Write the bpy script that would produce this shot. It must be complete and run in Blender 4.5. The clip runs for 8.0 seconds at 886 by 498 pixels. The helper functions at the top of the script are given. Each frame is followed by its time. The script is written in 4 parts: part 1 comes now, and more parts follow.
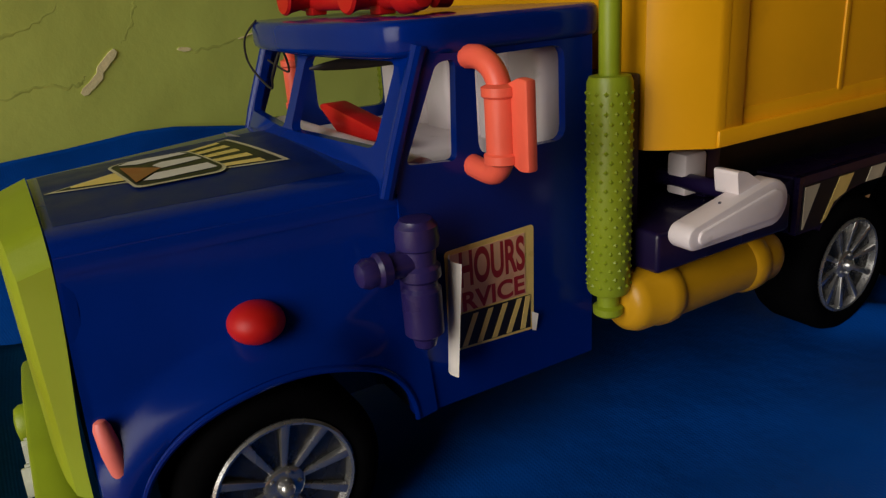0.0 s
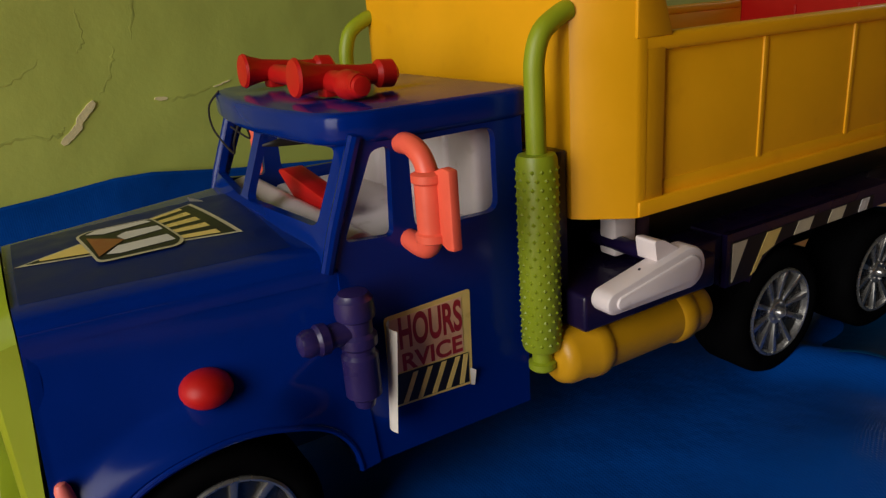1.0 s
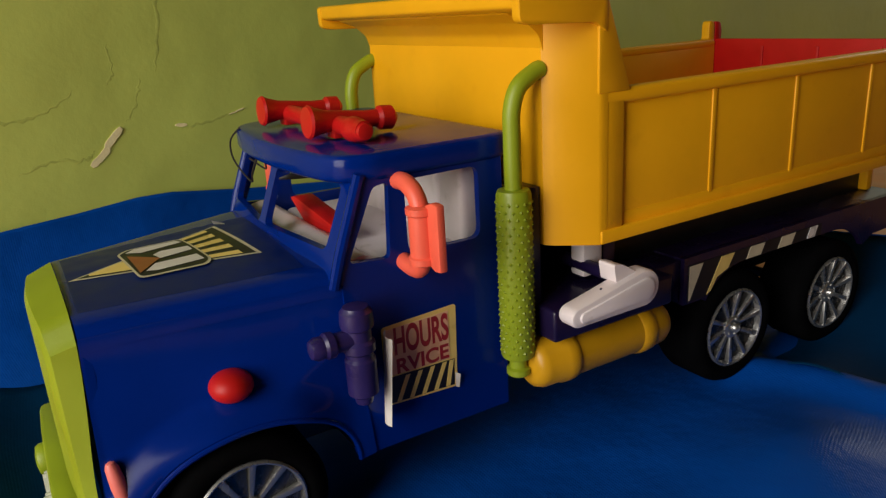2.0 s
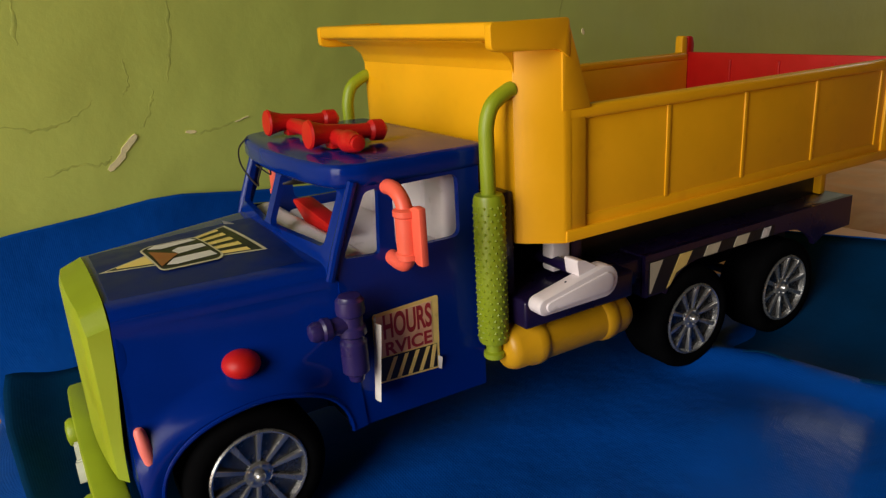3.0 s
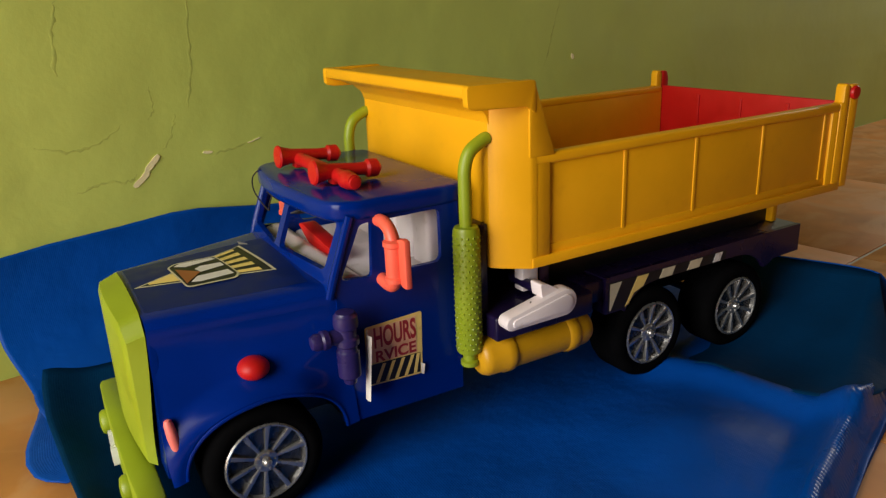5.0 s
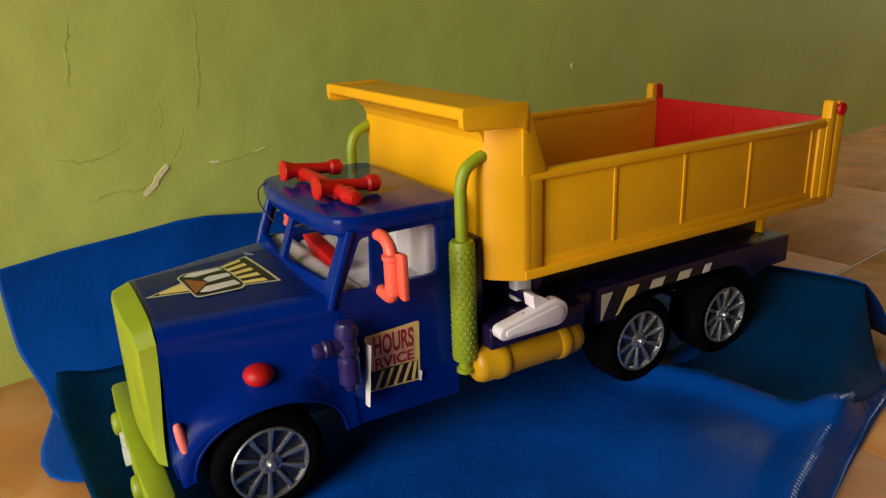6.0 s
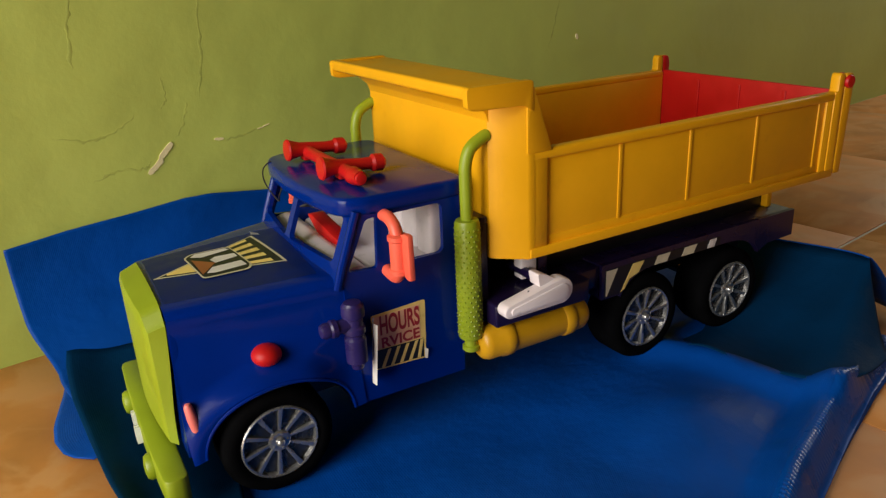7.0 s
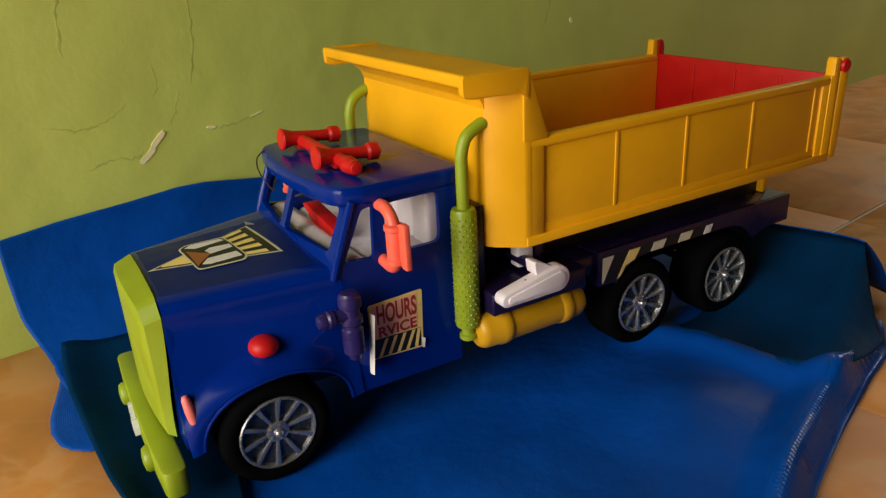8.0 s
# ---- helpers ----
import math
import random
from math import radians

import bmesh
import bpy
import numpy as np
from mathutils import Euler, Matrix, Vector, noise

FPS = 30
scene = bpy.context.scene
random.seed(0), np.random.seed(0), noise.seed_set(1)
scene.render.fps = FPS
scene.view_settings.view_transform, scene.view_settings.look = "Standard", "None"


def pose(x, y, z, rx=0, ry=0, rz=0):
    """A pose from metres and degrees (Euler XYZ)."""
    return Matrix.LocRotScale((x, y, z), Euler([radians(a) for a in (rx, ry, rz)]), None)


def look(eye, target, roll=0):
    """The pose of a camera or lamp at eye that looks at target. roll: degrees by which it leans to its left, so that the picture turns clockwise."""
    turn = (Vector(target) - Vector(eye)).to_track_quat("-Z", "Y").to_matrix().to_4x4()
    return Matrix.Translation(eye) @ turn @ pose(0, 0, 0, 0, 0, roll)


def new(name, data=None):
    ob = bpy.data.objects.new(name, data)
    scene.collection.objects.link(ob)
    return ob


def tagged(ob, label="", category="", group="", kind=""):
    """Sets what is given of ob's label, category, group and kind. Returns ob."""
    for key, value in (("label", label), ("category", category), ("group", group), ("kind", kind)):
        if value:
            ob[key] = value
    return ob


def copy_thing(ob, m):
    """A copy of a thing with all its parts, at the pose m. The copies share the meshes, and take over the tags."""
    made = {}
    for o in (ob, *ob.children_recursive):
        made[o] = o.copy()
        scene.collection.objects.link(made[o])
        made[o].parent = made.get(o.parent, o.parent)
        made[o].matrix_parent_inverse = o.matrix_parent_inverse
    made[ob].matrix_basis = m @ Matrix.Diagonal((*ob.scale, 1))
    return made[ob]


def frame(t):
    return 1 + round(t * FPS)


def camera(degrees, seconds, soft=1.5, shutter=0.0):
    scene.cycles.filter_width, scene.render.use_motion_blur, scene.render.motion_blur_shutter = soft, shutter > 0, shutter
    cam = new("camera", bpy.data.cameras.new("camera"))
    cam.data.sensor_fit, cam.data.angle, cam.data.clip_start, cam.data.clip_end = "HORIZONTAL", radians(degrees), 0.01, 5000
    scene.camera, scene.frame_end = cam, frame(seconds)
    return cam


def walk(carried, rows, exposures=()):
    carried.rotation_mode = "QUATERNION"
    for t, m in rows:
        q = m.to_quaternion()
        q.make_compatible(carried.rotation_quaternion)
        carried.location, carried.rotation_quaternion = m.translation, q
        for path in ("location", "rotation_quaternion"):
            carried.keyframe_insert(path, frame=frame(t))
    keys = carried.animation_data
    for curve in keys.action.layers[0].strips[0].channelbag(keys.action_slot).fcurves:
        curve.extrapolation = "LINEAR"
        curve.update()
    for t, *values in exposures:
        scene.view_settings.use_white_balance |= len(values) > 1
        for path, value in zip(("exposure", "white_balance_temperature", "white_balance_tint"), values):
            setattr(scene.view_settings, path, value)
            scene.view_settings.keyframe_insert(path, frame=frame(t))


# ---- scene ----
cam = camera(62.1, 8.0, soft=1.3)
PATH = [
    (0, (-0.056, -0.322, 0.22), (0.888, 1.307, -0.452), -4.2),
    (0.5, (-0.041, -0.33, 0.23), (0.909, 1.297, -0.441), -4.2),
    (1, (-0.042, -0.35, 0.25), (0.918, 1.28, -0.398), -4.3),
    (1.5, (-0.052, -0.372, 0.264), (0.911, 1.267, -0.357), -3.8),
    (3, (-0.081, -0.446, 0.287), (0.886, 1.191, -0.333), -3.4),
    (3.5, (-0.089, -0.465, 0.297), (0.859, 1.18, -0.332), -3.1),
    (4, (-0.092, -0.484, 0.304), (0.861, 1.149, -0.348), -2.5),
    (4.5, (-0.097, -0.497, 0.315), (0.858, 1.138, -0.329), -2.6),
    (5, (-0.101, -0.51, 0.328), (0.854, 1.13, -0.303), -2.4),
    (6.5, (-0.106, -0.533, 0.35), (0.824, 1.113, -0.302), -2.4),
    (7, (-0.105, -0.529, 0.353), (0.81, 1.1, -0.361), -2.8),
    (7.5, (-0.104, -0.528, 0.356), (0.809, 1.089, -0.386), -2.9),
    (8, (-0.105, -0.525, 0.356), (0.815, 1.082, -0.4), -3.1),
]
walk(cam, [(t, look(eye, target, roll)) for t, eye, target, roll in PATH],
     exposures=((0.0, -0.72), (1.0, -0.6), (1.5, -0.45), (2.5, -0.28), (3.5, -0.12), (5.0, 0.0), (8.0, 0.0)))

# ---- light ----
WALL_ANGLE = math.atan(0.1453)
WALL_AT = Vector((0.017, 0.287, 0.0))
ALONG = Vector((math.cos(WALL_ANGLE), math.sin(WALL_ANGLE), 0))
OUT = Vector((math.sin(WALL_ANGLE), -math.cos(WALL_ANGLE), 0))


def room(p, q, z):
    """A place in the room: p metres along the green wall, q metres out from it."""
    return WALL_AT + ALONG * p + OUT * q + Vector((0, 0, z))


WEST, EAST, SOUTH, HIGH = -1.5, 3.2, 3.0, 2.6
OPEN_Q0, OPEN_Q1, OPEN_Z0, OPEN_Z1 = 0.14, 1.14, 0.04, 1.30
EAST_Q0, EAST_Q1, EAST_Z0, EAST_Z1 = 0.08, 0.88, 0.5, 1.5

world = bpy.data.worlds.new("sky")
scene.world = world
world.use_nodes = True
sky = world.node_tree.nodes.new("ShaderNodeTexSky")
sky.sky_type, sky.sun_disc = "NISHITA", False
sky.sun_elevation, sky.sun_rotation = radians(40), radians(200)
world.node_tree.links.new(sky.outputs[0], world.node_tree.nodes["Background"].inputs[0])
world.node_tree.nodes["Background"].inputs[1].default_value = 0.1


def area_lamp(name, place, target, width, height, watts, colour):
    data = bpy.data.lights.new(name, "AREA")
    data.shape, data.size, data.size_y, data.energy, data.color = "RECTANGLE", width, height, watts, colour
    data.spread = radians(120)
    lamp = new(name, data)
    lamp.matrix_world = look(place, target)
    return lamp


area_lamp("doorway_daylight", room(WEST + 0.02, (OPEN_Q0 + OPEN_Q1) / 2, (OPEN_Z0 + OPEN_Z1) / 2),
          room(0.3, 0.35, 0.25), OPEN_Q1 - OPEN_Q0, OPEN_Z1 - OPEN_Z0, 16.5, (1.0, 0.95, 0.86))
area_lamp("window_daylight", room(EAST - 0.02, (EAST_Q0 + EAST_Q1) / 2, (EAST_Z0 + EAST_Z1) / 2),
          room(0.5, 0.5, 0.0), EAST_Q1 - EAST_Q0, EAST_Z1 - EAST_Z0, 6.0, (1.0, 0.95, 0.88))


# ---- materials ----
def material(name, colour, rough=0.4, vary=0.12, scale=40.0, bump=0.1, fine=900.0, metal=0.0, wear=None, spec=0.5):
    """A surface with colour that varies at two scales, uneven gloss and fine relief. wear: (colour, amount)."""
    m = bpy.data.materials.new(name)
    m.use_nodes = True
    nt = m.node_tree
    n, link = nt.nodes, nt.links.new
    b = n["Principled BSDF"]
    b.inputs["Metallic"].default_value = metal
    b.inputs["Specular IOR Level"].default_value = spec
    co = n.new("ShaderNodeTexCoord")
    big, small = n.new("ShaderNodeTexNoise"), n.new("ShaderNodeTexNoise")
    for tex, s in ((big, scale), (small, fine)):
        tex.inputs["Scale"].default_value, tex.inputs["Detail"].default_value = s, 4
        link(co.outputs["Object"], tex.inputs["Vector"])
    ramp = n.new("ShaderNodeValToRGB")
    ramp.color_ramp.elements[0].position, ramp.color_ramp.elements[1].position = 0.3, 0.7
    ramp.color_ramp.elements[0].color = (*[c * (1 - vary) for c in colour], 1)
    ramp.color_ramp.elements[1].color = (*[min(1, c * (1 + vary)) for c in colour], 1)
    link(big.outputs[0], ramp.inputs[0])
    out = ramp.outputs[0]
    if wear:
        spots = n.new("ShaderNodeTexNoise")
        spots.inputs["Scale"].default_value, spots.inputs["Detail"].default_value = scale * 2.3, 8
        link(co.outputs["Object"], spots.inputs["Vector"])
        cut = n.new("ShaderNodeMapRange")
        cut.inputs[1].default_value, cut.inputs[2].default_value = 0.62, 0.74
        cut.inputs[4].default_value = wear[1]
        link(spots.outputs[0], cut.inputs[0])
        mix = n.new("ShaderNodeMix")
        mix.data_type = "RGBA"
        link(cut.outputs[0], mix.inputs[0])
        link(out, mix.inputs[6])
        mix.inputs[7].default_value = (*wear[0], 1)
        out = mix.outputs[2]
    link(out, b.inputs["Base Color"])
    gloss = n.new("ShaderNodeMapRange")
    gloss.inputs[1].default_value, gloss.inputs[2].default_value = 0.3, 0.7
    gloss.inputs[3].default_value, gloss.inputs[4].default_value = max(0.04, rough - 0.07), min(1, rough + 0.1)
    link(big.outputs[0], gloss.inputs[0])
    link(gloss.outputs[0], b.inputs["Roughness"])
    rel = n.new("ShaderNodeBump")
    rel.inputs["Strength"].default_value, rel.inputs["Distance"].default_value = bump, 0.0006
    link(small.outputs[0], rel.inputs["Height"])
    link(rel.outputs[0], b.inputs["Normal"])
    return m


BLUE = material("blue_plastic", (0.0, 0.0165, 0.19), 0.17, 0.10, 18, 0.02, 500, spec=0.20)
YELLOW = material("yellow_plastic", (0.82, 0.385, 0.006), 0.36, 0.06, 22, 0.06, 400, wear=((0.66, 0.27, 0.01), 0.25), spec=0.32)
# Tank plastic: duller than the bed, with some of its shade in the colour.
SHADED_AMBER = material("dull_shaded_amber_plastic", (0.62, 0.31, 0.008), 0.34, 0.10, 30, 0.06, 400, spec=0.35)
LIME = material("lime_plastic", (0.27, 0.34, 0.012), 0.42, 0.08, 30, 0.08, 600)
CORAL = material("coral_plastic", (0.90, 0.13, 0.075), 0.38, 0.06, 60, 0.05)
PINK = material("pink_plastic", (0.88, 0.20, 0.17), 0.38, 0.06, 60, 0.05)
RED = material("red_plastic", (0.52, 0.009, 0.008), 0.40, 0.08, 50, 0.06, spec=0.32)
INDIGO = material("indigo_plastic", (0.010, 0.005, 0.034), 0.28, 0.15, 30, 0.08)
PURPLE = material("purple_plastic", (0.026, 0.016, 0.100), 0.32, 0.15, 50, 0.08)
WHITE = material("white_plastic", (0.82, 0.73, 0.74), 0.42, 0.06, 40, 0.06, wear=((0.40, 0.33, 0.27), 0.3))
RUBBER = material("black_plastic_tyre", (0.003, 0.003, 0.0034), 0.8, 0.2, 60, 0.2, spec=0.01)
SILVER = material("silver_plastic", (0.44, 0.43, 0.42), 0.24, 0.12, 80, 0.08, metal=0.8)
DARK = material("black_paint", (0.008, 0.008, 0.010), 0.45, 0.2, 60, 0.1)
WIRE = material("black_wire", (0.015, 0.012, 0.010), 0.6, 0.2, 60, 0.1)
PAPER = material("white_sticker_back", (0.72, 0.66, 0.60), 0.55, 0.08, 60, 0.1)
ST_YELLOW = material("yellow_sticker", (0.92, 0.66, 0.20), 0.30, 0.10, 60, 0.05)
ST_PINK = material("faded_orange_sticker", (0.95, 0.52, 0.30), 0.32, 0.16, 50, 0.05)
ST_RED = material("dark_red_ink", (0.42, 0.020, 0.03), 0.4, 0.12, 80, 0.05)
ST_BROWN = material("brown_ink", (0.32, 0.085, 0.03), 0.35, 0.1, 80, 0.05)
ST_CREAM = material("cream_sticker", (0.66, 0.58, 0.40), 0.35, 0.1, 80, 0.05)
FILM = material("clear_sticker_film", (0.001, 0.011, 0.105), 0.40, 0.2, 60, 0.1, spec=0.16)
FOIL = material("silver_foil", (0.82, 0.81, 0.80), 0.25, 0.1, 80, 0.2, metal=0.2)
PLASTER = material("bare_plaster", (0.88, 0.78, 0.42), 0.9, 0.12, 80, 0.6, 500)
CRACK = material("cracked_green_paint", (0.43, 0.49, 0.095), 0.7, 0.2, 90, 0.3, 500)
GROUT = material("pale_grout", (0.70, 0.66, 0.60), 0.35, 0.12, 60, 0.2, 400)
# Walls out of view: colour set dark to keep bounced fill down.
DIM_WALL = material("dimmed_unseen_wall_paint", (0.17, 0.16, 0.10), 0.8, 0.06, 5, 0.3, 300)
# Ceiling is never in view; greyed so less light comes back from above.
CEILING = material("dimmed_ceiling_paint", (0.30, 0.29, 0.26), 0.85, 0.05, 4, 0.2, 200)


def wall_material():
    """Lime-green emulsion on rough plaster, with patchy tone and shallow dents."""
    m = material("green_wall_paint", (0.50, 0.575, 0.115), 0.6, 0.07, 5.5, 0.0, 200, wear=((0.56, 0.62, 0.155), 0.3))
    nt = m.node_tree
    n, link = nt.nodes, nt.links.new
    co = n.new("ShaderNodeTexCoord")
    last = None
    for s, strength, dist in ((14, 0.30, 0.006), (70, 0.14, 0.0015), (620, 0.22, 0.0003)):
        tex = n.new("ShaderNodeTexNoise")
        tex.inputs["Scale"].default_value, tex.inputs["Detail"].default_value = s, 5
        tex.inputs["Distortion"].default_value = 0.1
        link(co.outputs["Object"], tex.inputs["Vector"])
        rel = n.new("ShaderNodeBump")
        rel.inputs["Strength"].default_value, rel.inputs["Distance"].default_value = strength, dist
        link(tex.outputs[0], rel.inputs["Height"])
        if last:
            link(last.outputs[0], rel.inputs["Normal"])
        last = rel
    link(last.outputs[0], n["Principled BSDF"].inputs["Normal"])
    return m


def tile_material():
    """Glazed orange-brown floor tile with stone-like veins, each tile turned a little in tone."""
    m = material("brown_floor_tile", (0.72, 0.30, 0.085), 0.42, 0.28, 7, 0.05, 120, spec=0.18)
    nt = m.node_tree
    n, link = nt.nodes, nt.links.new
    b = n["Principled BSDF"]
    base = b.inputs["Base Color"].links[0].from_socket
    co, info = n.new("ShaderNodeTexCoord"), n.new("ShaderNodeObjectInfo")
    shift = n.new("ShaderNodeVectorMath")
    shift.operation = "MULTIPLY_ADD"
    link(info.outputs["Random"], shift.inputs[0])
    shift.inputs[1].default_value = (37, 19, 11)
    link(co.outputs["Object"], shift.inputs[2])
    vein = n.new("ShaderNodeTexNoise")
    vein.inputs["Scale"].default_value, vein.inputs["Detail"].default_value, vein.inputs["Distortion"].default_value = 9, 8, 2.2
    link(shift.outputs[0], vein.inputs["Vector"])
    ramp = n.new("ShaderNodeValToRGB")
    ramp.color_ramp.elements[0].position, ramp.color_ramp.elements[0].color = 0.46, (0, 0, 0, 1)
    ramp.color_ramp.elements[1].position, ramp.color_ramp.elements[1].color = 0.60, (0.55, 0.55, 0.55, 1)
    link(vein.outputs[0], ramp.inputs[0])
    mix = n.new("ShaderNodeMix")
    mix.data_type = "RGBA"
    link(ramp.outputs[0], mix.inputs[0])
    link(base, mix.inputs[6])
    mix.inputs[7].default_value = (0.82, 0.43, 0.19, 1)
    link(mix.outputs[2], b.inputs["Base Color"])
    return m


def tarp_material(name, colour, rough, spec=0.11):
    """Woven plastic sheeting: flat tapes crossing over and under, 3 mm wide."""
    m = material(name, colour, rough, 0.14, 14, 0.0, 300, spec=spec)
    nt = m.node_tree
    n, link = nt.nodes, nt.links.new
    uv = n.new("ShaderNodeUVMap")
    heights = []
    for axis in ("X", "Y"):
        wave = n.new("ShaderNodeTexWave")
        wave.wave_type, wave.bands_direction = "BANDS", axis
        wave.inputs["Scale"].default_value = 170.0
        wave.inputs["Distortion"].default_value = 0.6
        wave.inputs["Detail Scale"].default_value = 0.3
        link(uv.outputs[0], wave.inputs["Vector"])
        heights.append(wave)
    mul = n.new("ShaderNodeMath")
    mul.operation = "MULTIPLY"
    link(heights[0].outputs[1], mul.inputs[0])
    link(heights[1].outputs[1], mul.inputs[1])
    rel = n.new("ShaderNodeBump")
    rel.inputs["Strength"].default_value, rel.inputs["Distance"].default_value = 0.18, 0.0006
    link(mul.outputs[0], rel.inputs["Height"])
    crease = n.new("ShaderNodeTexNoise")
    crease.inputs["Scale"].default_value, crease.inputs["Detail"].default_value = 22, 5
    co = n.new("ShaderNodeTexCoord")
    link(co.outputs["Object"], crease.inputs["Vector"])
    rel2 = n.new("ShaderNodeBump")
    rel2.inputs["Strength"].default_value, rel2.inputs["Distance"].default_value = 0.5, 0.006
    link(crease.outputs[0], rel2.inputs["Height"])
    link(rel2.outputs[0], rel.inputs["Normal"])
    link(rel.outputs[0], n["Principled BSDF"].inputs["Normal"])
    return m


WALL, TILE = wall_material(), tile_material()
TARP = tarp_material("blue_tarpaulin", (0.0003, 0.059, 0.335), 0.42)
TARP_HEM = material("blue_tarpaulin_border", (0.0003, 0.070, 0.38), 0.26, 0.1, 30, 0.1, 900, spec=0.22)
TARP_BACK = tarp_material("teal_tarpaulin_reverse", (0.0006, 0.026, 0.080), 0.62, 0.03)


# ---- shapes ----
def part(name, bm, mat, parent=None, label="", angle=35.0):
    """One mesh object from a bmesh, under a thing or a part."""
    bmesh.ops.recalc_face_normals(bm, faces=bm.faces[:])
    me = bpy.data.meshes.new(name)
    for f in bm.faces:
        f.smooth = True
    bm.to_mesh(me)
    bm.free()
    me.set_sharp_from_angle(angle=radians(angle))
    me.materials.append(mat)
    ob = new(name, me)
    ob.parent = parent
    if label:
        tagged(ob, label)
    return ob


def bevelled(bm, width, segments=2, angle=30.0):
    if width > 0:
        edges = [e for e in bm.edges if len(e.link_faces) == 2 and e.calc_face_angle(0) > radians(angle)]
        bmesh.ops.bevel(bm, geom=edges, offset=width, segments=segments, affect="EDGES", profile=0.5, clamp_overlap=True)
    return bm


def merged(bm, other):
    """Adds the second bmesh to the first."""
    me = bpy.data.meshes.new("join")
    other.to_mesh(me)
    other.free()
    bm.from_mesh(me)
    bpy.data.meshes.remove(me)
    return bm


def box(x0, x1, y0, y1, z0, z1, bevel=0.001, segments=2):
    bm = bmesh.new()
    bmesh.ops.create_cube(bm, size=1, matrix=Matrix.LocRotScale(((x0 + x1) / 2, (y0 + y1) / 2, (z0 + z1) / 2), None, (abs(x1 - x0), abs(y1 - y0), abs(z1 - z0))))
    return bevelled(bm, bevel, segments)


def rounded(points, r, n=4):
    """A polygon with its corners rounded."""
    out = []
    k = len(points)
    for i in range(k):
        p, a, b = Vector(points[i]), Vector(points[i - 1]), Vector(points[(i + 1) % k])
        u, w = (a - p), (b - p)
        d = min(r, u.length * 0.45, w.length * 0.45)
        s, e = p + u.normalized() * d, p + w.normalized() * d
        for j in range(n + 1):
            t = j / n
            out.append(tuple(s * (1 - t) ** 2 + p * 2 * t * (1 - t) + e * t * t))
    return out


def lifted(axis, a, point):
    u, v = point
    return {"x": (a, u, v), "y": (u, a, v), "z": (u, v, a)}[axis]


def prism(points, axis, a, b, bevel=0.0, holes=()):
    """A polygon (with holes) drawn out along an axis from a to b."""
    bm = bmesh.new()
    if holes:
        edges = []
        for loop in (points, *holes):
            vs = [bm.verts.new(lifted(axis, a, p)) for p in loop]
            edges += [bm.edges.new((vs[i], vs[(i + 1) % len(vs)])) for i in range(len(vs))]
        bmesh.ops.triangle_fill(bm, edges=edges, use_beauty=True, use_dissolve=False)
    else:
        bm.faces.new([bm.verts.new(lifted(axis, a, p)) for p in points])
    got = bmesh.ops.extrude_face_region(bm, geom=bm.faces[:])
    move = Vector(lifted(axis, b - a, (0, 0)))
    bmesh.ops.translate(bm, verts=[g for g in got["geom"] if isinstance(g, bmesh.types.BMVert)], vec=move)
    if bevel:
        edges = [e for e in bm.edges if len(e.link_faces) == 2 and e.calc_face_angle(0) > radians(50)]
        bmesh.ops.bevel(bm, geom=edges, offset=bevel, segments=2, affect="EDGES", profile=0.5, clamp_overlap=True)
    return bm


def tube(points, radii, segments=14, caps=True):
    """A round pipe along a line of points."""
    bm = bmesh.new()
    pts = [Vector(p) for p in points]
    rings, side = [], None
    for i, p in enumerate(pts):
        way = (pts[min(i + 1, len(pts) - 1)] - pts[max(i - 1, 0)]).normalized()
        if side is None:
            side = way.orthogonal().normalized()
        side = (side - way * side.dot(way)).normalized()
        up = way.cross(side)
        r = radii[i] if isinstance(radii, (list, tuple)) else radii
        rings.append([bm.verts.new(p + (side * math.cos(a) + up * math.sin(a)) * r) for a in (2 * math.pi * k / segments for k in range(segments))])
    for a, b in zip(rings, rings[1:]):
        for k in range(segments):
            bm.faces.new((a[k], a[(k + 1) % segments], b[(k + 1) % segments], b[k]))
    if caps:
        bm.faces.new(rings[0])
        bm.faces.new(rings[-1])
    return bm


def lathe(profile, origin, way, segments=28):
    """A turned shape: (distance along, radius) from an origin in a direction."""
    way = Vector(way).normalized()
    bm = bmesh.new()
    side = way.orthogonal().normalized()
    up = way.cross(side)
    rings = []
    for h, r in profile:
        c = Vector(origin) + way * h
        rings.append([bm.verts.new(c + (side * math.cos(a) + up * math.sin(a)) * max(r, 1e-5)) for a in (2 * math.pi * k / segments for k in range(segments))])
    for a, b in zip(rings, rings[1:]):
        for k in range(segments):
            bm.faces.new((a[k], a[(k + 1) % segments], b[(k + 1) % segments], b[k]))
    bm.faces.new(rings[0])
    bm.faces.new(rings[-1])
    return bm


def grid(rows, uv=None):
    """A sheet from rows of places, with its lengths as UV."""
    bm = bmesh.new()
    lay = bm.loops.layers.uv.new("UVMap")
    vs = [[bm.verts.new(p) for p in row] for row in rows]
    for i in range(len(rows) - 1):
        for j in range(len(rows[0]) - 1):
            f = bm.faces.new((vs[i][j], vs[i][j + 1], vs[i + 1][j + 1], vs[i + 1][j]))
            if uv:
                for loop, (a, b) in zip(f.loops, ((i, j), (i, j + 1), (i + 1, j + 1), (i + 1, j))):
                    loop[lay].uv = uv(a, b)
    return bm


